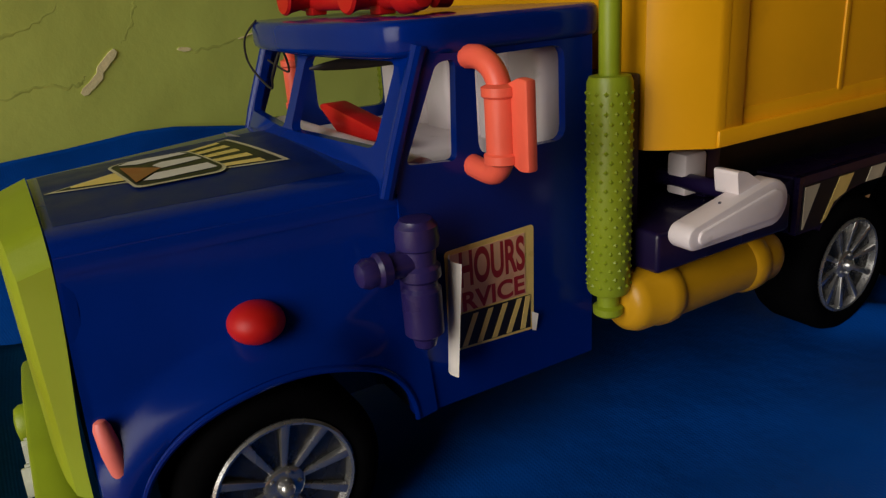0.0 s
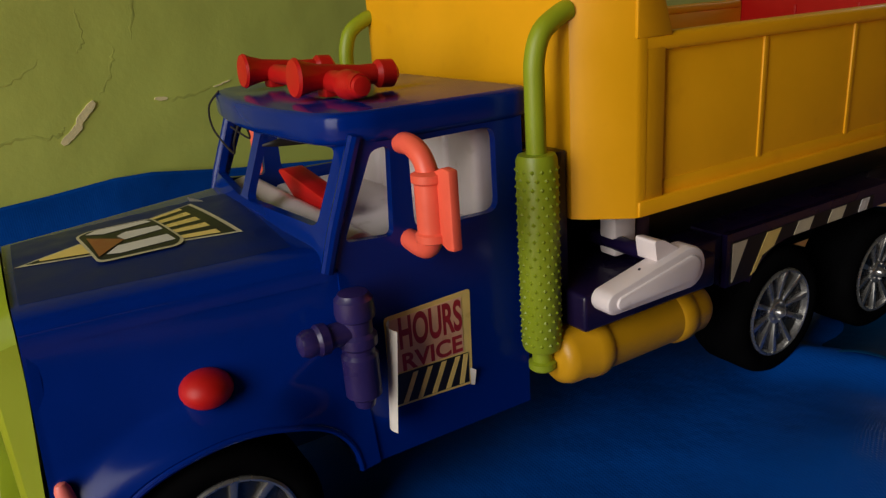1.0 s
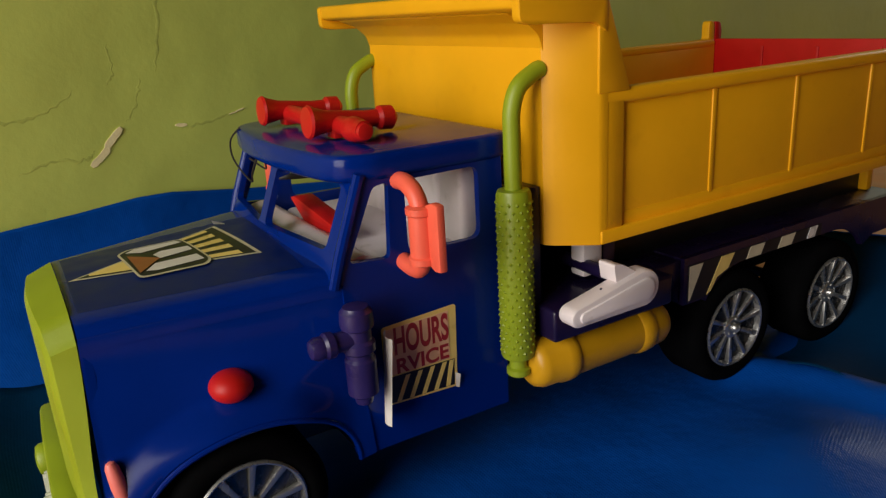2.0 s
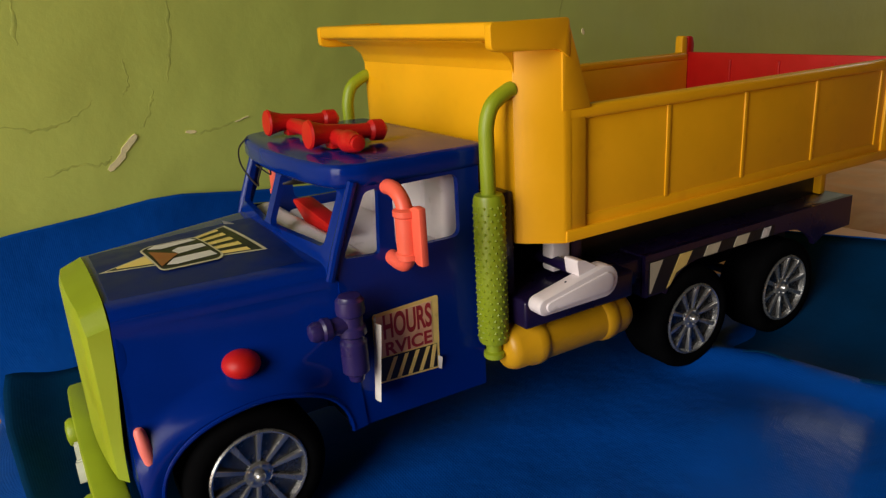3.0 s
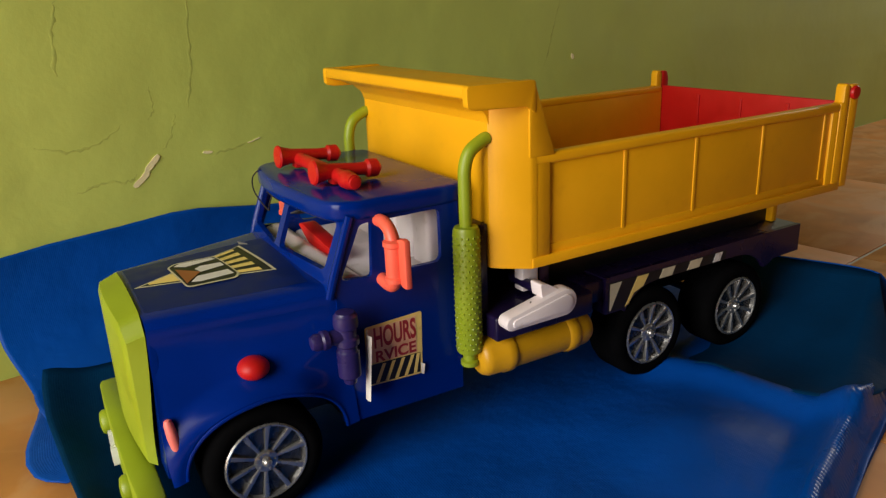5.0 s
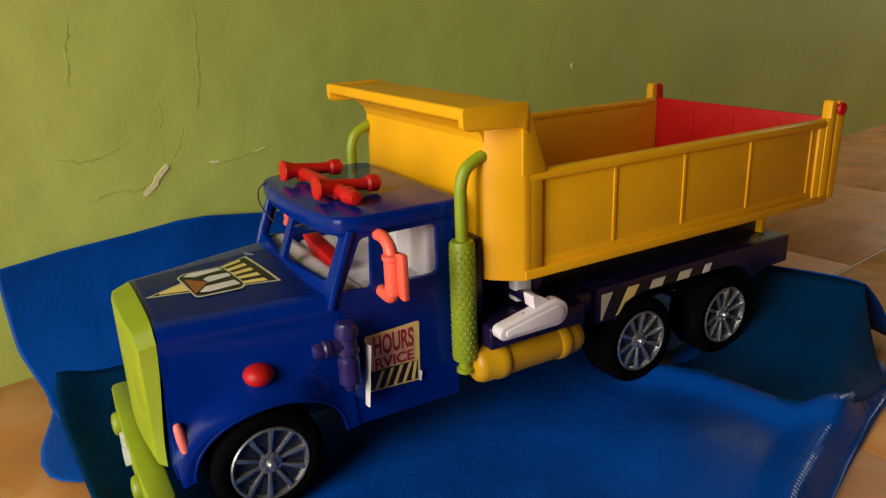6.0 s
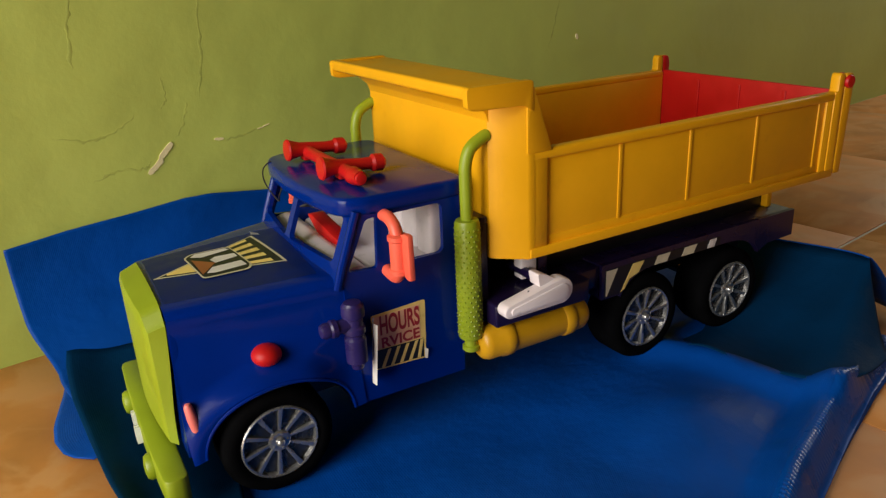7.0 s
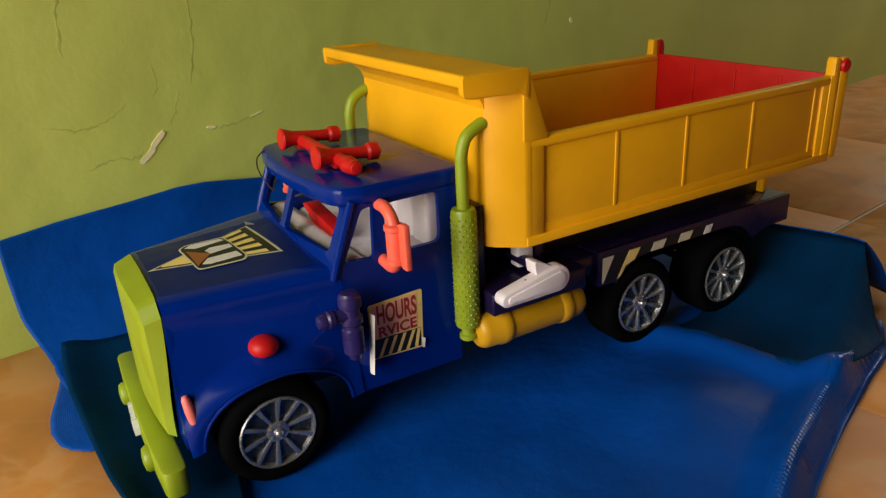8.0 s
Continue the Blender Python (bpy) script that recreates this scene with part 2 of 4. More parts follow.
def bezier(points, n=10):
    """A smooth line through points."""
    pts = [Vector(p) for p in points]
    out = []
    for i in range(len(pts) - 1):
        p0, p1, p2, p3 = pts[max(i - 1, 0)], pts[i], pts[i + 1], pts[min(i + 2, len(pts) - 1)]
        for k in range(n):
            t = k / n
            out.append(0.5 * ((2 * p1) + (p2 - p0) * t + (2 * p0 - 5 * p1 + 4 * p2 - p3) * t * t + (3 * p1 - p0 - 3 * p2 + p3) * t ** 3))
    return out + [pts[-1]]


def line(xs, x):
    """Straight-line table lookup."""
    return float(np.interp(x, [a for a, _ in xs], [b for _, b in xs]))


def smooth(a, b, x):
    t = min(1, max(0, (x - a) / (b - a)))
    return t * t * (3 - 2 * t)


# ---- the room ----
def wall_slab(name, p0, p1, q0, q1, z0, z1, mat, label, holes=(), axis="q"):
    """A thick straight wall in room directions; holes are drawn in its long face."""
    if axis == "q":
        bm = prism([(p0, z0), (p1, z0), (p1, z1), (p0, z1)], "y", q0, q1, holes=holes)
    else:
        bm = prism([(q0, z0), (q1, z0), (q1, z1), (q0, z1)], "x", p0, p1, holes=holes)
    for v in bm.verts:
        v.co = room(v.co.x, v.co.y, v.co.z)
    return tagged(part(name, bm, mat), label, "wall", kind="structure")


def green_wall():
    rows = []
    ps = [WEST + (-0.35 - WEST) * i / 6 for i in range(6)] + [-0.35 + 1.35 * i / 180 for i in range(181)] + [1.0 + (EAST - 1.0) * i / 12 for i in range(1, 13)]
    zs = [-0.02 + 0.45 * i / 70 for i in range(71)] + [0.43 + (HIGH - 0.43) * i / 10 for i in range(1, 11)]
    for z in zs:
        row = []
        for p in ps:
            d = 0.0016 * noise.noise(Vector((p * 9, 0.3, z * 9))) + 0.0006 * noise.noise(Vector((p * 30, 1.3, z * 30)))
            row.append(room(p, d, z))
        rows.append(row)
    bm = grid(rows)
    back = merged(bm, prism([(room(WEST, -0.01, 0).x, room(WEST, -0.01, 0).y), (room(EAST, -0.01, 0).x, room(EAST, -0.01, 0).y),
                             (room(EAST, -0.12, 0).x, room(EAST, -0.12, 0).y), (room(WEST, -0.12, 0).x, room(WEST, -0.12, 0).y)], "z", -0.02, HIGH))
    return tagged(part("wall_north", back, WALL, angle=60), "rough lime-green painted plaster wall with peeling spots", "wall", kind="structure")


wall_north = green_wall()
# Unseen walls added to close the room, dark against bounced light.
wall_slab("wall_south", WEST, EAST, SOUTH, SOUTH + 0.12, -0.02, HIGH, DIM_WALL, "plain unseen room wall, darkened to cut bounced light")
wall_slab("wall_east", EAST, EAST + 0.12, -0.12, SOUTH + 0.12, -0.02, HIGH, DIM_WALL, "unseen end wall, darkened to cut bounced light, with a window opening", axis="p",
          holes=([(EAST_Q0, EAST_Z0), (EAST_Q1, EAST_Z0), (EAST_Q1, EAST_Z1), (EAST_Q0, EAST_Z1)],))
wall_slab("wall_west", WEST - 0.12, WEST, -0.12, SOUTH + 0.12, -0.02, HIGH, DIM_WALL, "unseen wall, darkened to cut bounced light, with a wide doorway opening", axis="p",
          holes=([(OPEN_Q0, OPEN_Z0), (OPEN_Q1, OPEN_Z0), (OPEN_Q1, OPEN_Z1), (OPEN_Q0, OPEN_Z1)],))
top = prism([tuple(room(p, q, 0).xy) for p, q in ((WEST - 0.12, -0.12), (EAST + 0.12, -0.12), (EAST + 0.12, SOUTH + 0.12), (WEST - 0.12, SOUTH + 0.12))], "z", HIGH, HIGH + 0.1)
tagged(part("ceiling", top, CEILING), "plain flat unseen ceiling, greyed to lower the fill light", "ceiling", kind="structure")
slab = prism([tuple(room(p, q, 0).xy) for p, q in ((WEST - 0.12, -0.12), (EAST + 0.12, -0.12), (EAST + 0.12, SOUTH + 0.12), (WEST - 0.12, SOUTH + 0.12))], "z", -0.12, -0.0015)
floor = tagged(part("floor", slab, GROUT), "glazed orange-brown floor tiles with pale grout joints", "floor", kind="structure")


def ragged(cx, cz, length, width, turn, seed, n=26):
    """A ragged chip outline on the wall, in wall directions."""
    rnd = random.Random(seed)
    out = []
    for i in range(n):
        a = 2 * math.pi * i / n
        k = 0.9 + 0.2 * rnd.random()
        u, v = math.cos(a) * length / 2 * k, math.sin(a) * width / 2 * k
        out.append((cx + u * math.cos(turn) - v * math.sin(turn), cz + u * math.sin(turn) + v * math.cos(turn)))
    return out


def on_wall(bm, flat=None):
    """Lays a shape on the uneven wall; flat: all of it at the relief of that one place."""
    for v in bm.verts:
        at = Vector((flat[0], 0, flat[1])) if flat else v.co
        d = 0.0016 * noise.noise(Vector((at.x * 9, 0.3, at.z * 9))) + 0.0006 * noise.noise(Vector((at.x * 30, 1.3, at.z * 30)))
        v.co = room(v.co.x, v.co.y + d, v.co.z)
    return bm


def jogged(cx, cz, length, width, turn, seed, n=14):
    """A torn strip of missing paint that steps sideways half way along."""
    rnd = random.Random(seed)
    sides = ([], [])
    for i in range(n):
        u = -0.5 + i / (n - 1)
        mid = width * (0.45 * smooth(-0.04, 0.06, u) - 0.22 + 0.5 * (u * u - 0.1))
        for side, k in zip(sides, (1, -1)):
            w = width * (0.40 + 0.10 * rnd.random()) * (1.0 if 0 < i < n - 1 else 0.55)
            x, z = u * length, mid + k * w
            side.append((cx + x * math.cos(turn) - z * math.sin(turn), cz + x * math.sin(turn) + z * math.cos(turn)))
    return sides[0] + sides[1][::-1]


for shape, cx, cz, length, width, turn, seed in ((jogged, -0.002, 0.177, 0.041, 0.0062, 0.70, 3), (ragged, 0.064, 0.187, 0.011, 0.0032, -0.1, 5), (jogged, 0.118, 0.1925, 0.016, 0.0012, 0.2, 9), (ragged, 0.648, 0.245, 0.006, 0.009, 0.4, 8)):
    part("paint_chip", on_wall(prism(shape(cx, cz, length, width, turn, seed), "y", -0.002, 0.0008), (cx, cz)), PLASTER, wall_north, "bare cream plaster where the paint peeled")


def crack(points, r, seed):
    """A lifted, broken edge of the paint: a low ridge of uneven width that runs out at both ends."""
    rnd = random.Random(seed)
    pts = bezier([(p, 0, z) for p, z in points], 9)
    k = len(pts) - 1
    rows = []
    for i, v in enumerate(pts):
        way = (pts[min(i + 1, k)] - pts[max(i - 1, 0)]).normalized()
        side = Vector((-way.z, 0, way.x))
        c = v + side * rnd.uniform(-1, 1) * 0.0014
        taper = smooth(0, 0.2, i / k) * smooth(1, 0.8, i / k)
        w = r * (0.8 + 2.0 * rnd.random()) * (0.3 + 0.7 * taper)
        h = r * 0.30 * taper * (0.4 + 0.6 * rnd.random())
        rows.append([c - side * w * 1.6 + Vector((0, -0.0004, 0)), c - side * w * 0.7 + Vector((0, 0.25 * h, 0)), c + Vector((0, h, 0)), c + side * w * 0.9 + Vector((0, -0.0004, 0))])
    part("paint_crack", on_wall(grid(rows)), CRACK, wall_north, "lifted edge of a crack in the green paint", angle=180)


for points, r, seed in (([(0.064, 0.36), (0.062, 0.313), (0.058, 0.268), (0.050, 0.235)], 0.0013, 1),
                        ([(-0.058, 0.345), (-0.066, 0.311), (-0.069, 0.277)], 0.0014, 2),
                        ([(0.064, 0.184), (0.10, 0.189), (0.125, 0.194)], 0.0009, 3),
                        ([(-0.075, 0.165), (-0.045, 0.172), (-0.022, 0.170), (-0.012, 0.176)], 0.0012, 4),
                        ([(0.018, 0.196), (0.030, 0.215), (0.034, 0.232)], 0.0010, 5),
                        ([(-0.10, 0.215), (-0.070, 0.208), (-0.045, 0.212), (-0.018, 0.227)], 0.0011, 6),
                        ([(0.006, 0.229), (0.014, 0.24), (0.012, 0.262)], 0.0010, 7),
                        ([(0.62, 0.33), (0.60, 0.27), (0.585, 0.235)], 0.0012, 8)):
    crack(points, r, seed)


# ---- tarpaulin ----
TOP = [(-0.15, 0.118), (-0.09, 0.124), (-0.02, 0.127), (0.03, 0.131), (0.06, 0.130), (0.13, 0.119), (0.25, 0.105), (0.40, 0.09), (0.6, 0.08)]
LEFT = [(-0.62, -0.09), (-0.40, -0.095), (-0.03, -0.098), (0.10, -0.108), (0.16, -0.112), (0.185, -0.126), (0.27, -0.147)]
RIGHT = [(-0.62, 0.20), (-0.40, 0.35), (-0.29, 0.45), (-0.20, 0.545), (-0.08, 0.55), (0.0, 0.53), (0.27, 0.47)]
# Left of x 0.2 the reach is unseen, widened to cut orange floor bounce.
NEAR = [(-0.15, -0.62), (0.0, -0.56), (0.17, -0.37), (0.306, -0.303), (0.385, -0.272), (0.457, -0.246), (0.512, -0.230), (0.56, -0.224)]
CREST = [c - Vector((0.003, 0.005, 0)) for c in bezier([(0.360, -0.085, 0), (0.380, -0.112, 0), (0.392, -0.145, 0), (0.398, -0.180, 0), (0.414, -0.218, 0), (0.448, -0.234, 0), (0.505, -0.226, 0), (0.540, -0.212, 0)], 6)]


def tarp_height(x, y):
    """Lie of the sheet on the floor: flat under the wheels, soft swells in front of the truck."""
    z = 0.0085 + 0.004 * noise.noise(Vector((x * 9, y * 9, 0.7))) * smooth(0.0, 0.12, abs(y) - 0.06)
    z += 0.012 * math.exp(-((x - 0.300) / 0.060) ** 2 - ((y + 0.188) / 0.042) ** 2)
    z -= 0.0026 * math.exp(-((x - 0.0035) / 0.05) ** 2 - ((abs(y) - 0.107) / 0.05) ** 2)
    near = min((x - c.x) ** 2 + (y - c.y) ** 2 for c in CREST)
    z += 0.0115 * math.exp(-near / 0.018 ** 2)
    edge = y - line(NEAR, x)
    hem = smooth(0.12, 0.30, x) * (1 - 0.85 * smooth(0.41, 0.49, x))
    return z * (0.15 + 0.85 * smooth(0.0, 0.02, edge)) + 0.001 + 0.014 * hem * smooth(0.055, 0.026, edge) * smooth(-0.002, 0.026, edge)


def tarpaulin():
    thing = tagged(new("tarpaulin"), "crumpled blue woven plastic tarpaulin spread on the floor", "tarpaulin")
    nu, nv = 150, 150
    rows = []
    for j in range(nv + 1):
        v = j / nv
        row = []
        for i in range(nu + 1):
            u = i / nu
            if v < 0.3:                      # hangs on the wall and slides out on to the floor
                t = v / 0.3
                x0 = -0.147 + 0.61 * u
                p = (x0 - WALL_AT.x) / math.cos(WALL_ANGLE)
                q = 0.004 + 0.075 * t ** 2.4 + 0.004 * noise.noise(Vector((x0 * 8, t * 2, 3.1)))
                z = line(TOP, x0) * (1 - t) ** 1.25 + 0.0095 * t
                w = room(p, q, z)
                w.x += 0.010 * smooth(0.55, 1.0, t) * (1 - u)
                row.append(w)
            else:
                t = (v - 0.3) / 0.7
                x0 = -0.147 + 0.61 * u
                start = room((x0 - WALL_AT.x) / math.cos(WALL_ANGLE), 0.079, 0)
                y = start.y
                x = start.x + 0.010 * (1 - u)
                for _ in range(2):
                    y = start.y + (line(NEAR, x) - start.y) * t
                    want = line(LEFT, y) * (1 - u) + line(RIGHT, y) * u
                    x = (start.x + 0.010 * (1 - u)) * (1 - smooth(0, 0.15, t)) + want * smooth(0, 0.15, t)
                zf = tarp_height(x, y)
                row.append(Vector((x, y, 0.0105 * (1 - smooth(0, 0.1, t)) + zf * smooth(0, 0.1, t))))
        rows.append(row)
    bm = grid(rows, lambda a, b: (b / nu * 0.68, a / nv * 0.80))
    sheet = part("sheet", bm, TARP, thing, angle=180)
    # corner folded over in front of the truck, reverse side up
    rows = []
    for j in range(41):
        v = j / 40
        y = 0.187 - 0.50 * v
        left = line([(-0.32, -0.075), (-0.10, -0.096), (-0.058, -0.1035), (-0.034, -0.107), (0.025, -0.1125), (0.104, -0.1185), (0.16, -0.118), (0.21, -0.112)], y)
        row = []
        for i in range(25):
            u = i / 24
            x = left + (line([(-0.32, -0.065), (-0.1, -0.03), (0.187, 0.02)], y) - left) * u
            curl = 0.011 * math.exp(-(u / 0.18) ** 2) * smooth(0.0, 0.12, 1 - v) + 0.006 * math.exp(-(v / 0.05) ** 2)
            row.append((x, y + 0.006 * math.sin(u * 5), 0.0145 + curl + 0.0015 * noise.noise(Vector((x * 20, y * 20, 2)))))
        rows.append(row)
    fold = grid(rows, lambda a, b: (b / 24 * 0.13, a / 40 * 0.52))
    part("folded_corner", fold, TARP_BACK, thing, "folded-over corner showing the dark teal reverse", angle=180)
    # a scrap of the sheet that shows beyond the fold
    rows = []
    for j in range(17):
        v = j / 16
        y = 0.20 - 0.165 * v
        row = []
        for i in range(13):
            u = i / 12
            left = line([(0.035, -0.113), (0.045, -0.126), (0.055, -0.133), (0.075, -0.138), (0.10, -0.137), (0.15, -0.126), (0.20, -0.118)], y)
            row.append((left + (-0.09 - left) * u, y, 0.003 + 0.006 * u + 0.002 * math.sin(3 * v + u)))
        rows.append(row)
    part("under_layer", grid(rows, lambda a, b: (b / 12 * 0.05, a / 16 * 0.14)), TARP, thing, angle=180)
    # end turned up behind the rear wheels, reverse side to the truck
    low = [Vector((c.x, c.y, 0.0228 + 0.002 * math.sin(k * 0.3) - 0.011 * smooth(10, 0, k))) for k, c in enumerate(CREST)]
    high = bezier([(0.585, 0.02, 0.046), (0.585, -0.05, 0.056), (0.580, -0.10, 0.065), (0.575, -0.135, 0.071), (0.571, -0.153, 0.0735), (0.5695, -0.159, 0.0738), (0.569, -0.163, 0.0738)], 6)
    rows = []
    for k, (a, b) in enumerate(zip(low, high)):
        flat = smooth(26, 12, k)
        row = []
        for i in range(21):
            t = i / 20
            c = a.lerp(b, t)
            c.z = a.z + (b.z - a.z) * t ** (1.7 + 2.0 * flat) - (0.003 + 0.010 * flat) * math.sin(math.pi * min(1, t * 1.6)) * (1 - t)
            row.append(c)
        rows.append(row)
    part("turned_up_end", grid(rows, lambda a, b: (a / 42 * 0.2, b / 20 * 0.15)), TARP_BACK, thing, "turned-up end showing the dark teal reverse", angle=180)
    rows = []
    for b in high:
        row = []
        for i in range(17):
            a = math.pi * 0.85 * i / 16
            r = 0.016 + 0.012 * i / 16
            row.append((b.x + r * (1 - math.cos(a)) - 0.006 * (i / 16) ** 3, b.y - 0.010 * (i / 16) ** 2, b.z * (1 - 0.93 * (i / 16) ** 1.8) + 0.006 * math.sin(a)))
        rows.append(row)
    part("rolled_edge", grid(rows, lambda a, b: (a / 42 * 0.2, b / 16 * 0.1)), TARP, thing, angle=180)
    # stiff woven border along the near edge, with the tapes standing up
    rows = []
    for j in range(52):
        b = j / 51
        row = []
        for i in range(421):
            a = i / 420
            x = 0.235 + 0.265 * a
            y = line(NEAR, x) + 0.0005 + 0.034 * b * (1 - 0.35 * a)
            weave = abs(math.sin(a * 295 / 4.4 * math.pi)) * (0.35 + 0.65 * abs(math.sin(b * 34 / 3.2 * math.pi)))
            patch = smooth(0.40, 0.62, 0.5 + 0.5 * noise.noise(Vector((x * 30, b * 2.2, 4.0))))
            fade = math.exp(-((b - 0.66) / 0.13) ** 2) + 0.55 * math.exp(-((b - 0.27) / 0.055) ** 2)
            row.append((x, y, tarp_height(x, y) + 0.0012 * smooth(1.0, 0.7, b) + 0.0013 * weave * fade * (0.25 + 0.75 * patch) - 0.0006 * smooth(0.7, 1.0, b)))
        rows.append(row)
    part("border", grid(rows, lambda a, b: (b / 420 * 0.3, a / 51 * 0.036)), TARP_HEM, thing, "stiff glossy woven border", angle=180)
    for ob in thing.children:
        mod = ob.modifiers.new("thickness", "SOLIDIFY")
        mod.thickness, mod.offset = 0.0007, 1.0
    return thing


tarpaulin()

# ---- the toy dump truck ----
truck = tagged(new("toy_dump_truck"), "large plastic toy dump truck with blue cab and yellow tipper", "toy truck")


def mirrored(bm):
    """Turns a shape over to the other side of the truck."""
    bmesh.ops.scale(bm, vec=(1, -1, 1), verts=bm.verts[:])
    bmesh.ops.reverse_faces(bm, faces=bm.faces[:])
    return bm


def both(name, make, mat, parent, label=""):
    """The same part on both sides; make() is called once a side."""
    return part(name, make(), mat, parent, label), part(name, mirrored(make()), mat, parent, label)


# hood and fenders
ARCH_X, ARCH_Z, ARCH_W, ARCH_H = 0.0090, 0.051, 0.0550, 0.0415


def half_width(x):
    return line([(-0.052, 0.0605), (-0.02, 0.066), (0.02, 0.0745), (0.062, 0.0825), (0.075, 0.084)], x)


def side_y(x, z):
    """Outer skin of the hood side, which flares into the fender lip round the wheel."""
    d = math.hypot((x - ARCH_X) / (ARCH_W + 0.003), (z - ARCH_Z) / ARCH_H)
    flare = 1 - smooth(1.02, 1.38, d)
    base = min(max(0.085, half_width(x)), half_width(x) + (0.012 + 0.005 * smooth(0.0, -0.05, x)) * smooth(0.140, 0.080, z))
    lip = 0.0925 - 0.0050 * smooth(0.0, -0.048, x) - 0.0074 * smooth(0.03, 0.064, x)
    return base + (max(lip, base) - base) * flare


def hood_side():
    outer = []
    for i in range(17):
        outer.append((-0.0575 + 0.0055 * i / 16 + 0.003 * (1 - i / 16) ** 6, 0.049 + 0.096 * i / 16))
    for i in range(1, 31):
        outer.append((-0.052 + 0.117 * i / 30, 0.145 + 0.0045 * i / 30))
    for i in range(1, 17):
        outer.append((0.065 + 0.0005 * i, 0.1495 - 0.0975 * i / 16))
    rows = []
    k = len(outer) - 1
    for i, (ox, oz) in enumerate(outer):
        a = math.pi * (1 - i / k)
        ix, iz = ARCH_X + ARCH_W * math.cos(a), ARCH_Z + ARCH_H * math.sin(a)
        row = [(ix, -side_y(ix, iz) + 0.008, iz + 0.001), (ix, -side_y(ix, iz) + 0.001, iz)]
        for j in range(1, 25):
            t = j / 24
            x, z = ix + (ox - ix) * t, iz + (oz - iz) * t
            row.append((x, -side_y(x, z), z))
        rows.append(row)
    return grid(rows)


both("fender", hood_side, BLUE, truck)


def lip_bead():
    """Rounded bead along the edge of the wheel arch."""
    pts = []
    for i in range(41):
        a = math.pi * (1 - i / 40)
        x, z = ARCH_X + ARCH_W * math.cos(a), ARCH_Z + ARCH_H * math.sin(a)
        pts.append((x, -side_y(x, z) + 0.0006, z + 0.0004))
    return tube(pts, 0.0014, 8)


both("fender_lip", lip_bead, BLUE, truck)


def arch_liner():
    """Black liner added inside the fender for the arch's deep shade: a half barrel with a back plate."""
    rows = []
    for y, k in ((-0.0845, 1.0), (-0.075, 1.03), (-0.050, 1.03), (-0.048, 0.98), (-0.048, 0.02)):
        rows.append([(ARCH_X + ARCH_W * k * math.cos(a), y, ARCH_Z + ARCH_H * k * math.sin(a)) for a in (math.pi * i / 24 for i in range(25))])
    return grid(rows)


both("wheel_housing", arch_liner, DARK, truck, "added black liner that keeps the wheel arch dark")


def hood_top():
    rows = []
    for i in range(25):
        x = -0.052 + 0.117 * i / 24
        w, zt = half_width(x) + 0.0002, 0.1515 + 0.0045 * i / 24
        row = []
        for j in range(41):
            s = -1 + 2 * j / 40
            a = abs(s)
            if a > 0.75:
                k = (a - 0.75) / 0.25 * math.pi / 2
                y, z = w - 0.012 + 0.012 * math.sin(k), zt - 0.008 + 0.008 * math.cos(k)
            else:
                y, z = (w - 0.012) * a / 0.75, zt + 0.0025 * (1 - (a / 0.75) ** 2)
            row.append((x, math.copysign(y, s), z))
        row = [(x, -w - 0.0002, zt - 0.013)] + row + [(x, w + 0.0002, zt - 0.013)]
        rows.append(row)
    return grid(rows)


part("hood", hood_top(), BLUE, truck)
nose = prism([(-0.082, 0.054), (0.082, 0.054), (0.0765, 0.080), (0.068, 0.110), (0.0605, 0.138), (0.055, 0.147), (-0.055, 0.147), (-0.0605, 0.138), (-0.068, 0.110), (-0.0765, 0.080)], "x", -0.0505, -0.047)
for v in nose.verts:
    v.co.x -= 0.0058 * (0.147 - v.co.z) / 0.093
part("hood_front", nose, BLUE, truck)

# grille and bumper
def grille():
    rows = []
    for j in range(19):
        t = j / 18
        row = []
        for i in range(29):
            y = -0.056 + 0.112 * i / 28
            k = abs(y) / 0.056
            top = 0.1515 - 0.004 * k ** 2 - 0.009 * smooth(0.72, 1.0, k) ** 1.5
            z = 0.054 + (top - 0.054) * t
            rim = min(1, (0.056 - abs(y)) / 0.003, (z - 0.054) / 0.004, (top - z) / 0.005)
            row.append((-0.0635 - 0.0035 * (1 - k * k) - 0.0016 * max(0, rim), y, z))
        rows.append(row)
    bm = grid(rows)
    got = bmesh.ops.extrude_edge_only(bm, edges=[e for e in bm.edges if e.is_boundary])
    for v in [g for g in got["geom"] if isinstance(g, bmesh.types.BMVert)]:
        v.co.x = -0.0526 - 0.0060 * smooth(0.145, 0.056, v.co.z)
        v.co.y *= 1.065
        v.co.z += 0.0042 * smooth(0.10, 0.15, v.co.z) - 0.002 * smooth(0.08, 0.055, v.co.z)
    return bm


part("grille", grille(), LIME, truck, "lime-green plastic radiator grille", angle=25)


def bumper():
    plan = [(-0.060, -0.0955), (-0.076, -0.0955), (-0.0775, -0.06), (-0.078, 0.0), (-0.0775, 0.06), (-0.076, 0.0955), (-0.060, 0.0955)]
    bm = prism(rounded(plan, 0.006, 3), "z", 0.029, 0.050, 0.002)
    for y in (0.046, -0.052):
        merged(bm, lathe([(0, 0.0095), (0.003, 0.0095), (0.0052, 0.0080), (0.0062, 0.003)], (-0.077, y, 0.038), (-1, 0, 0), 20))
    return bm


bump = part("bumper", bumper(), LIME, truck, "lime-green front bumper with two round lamps")
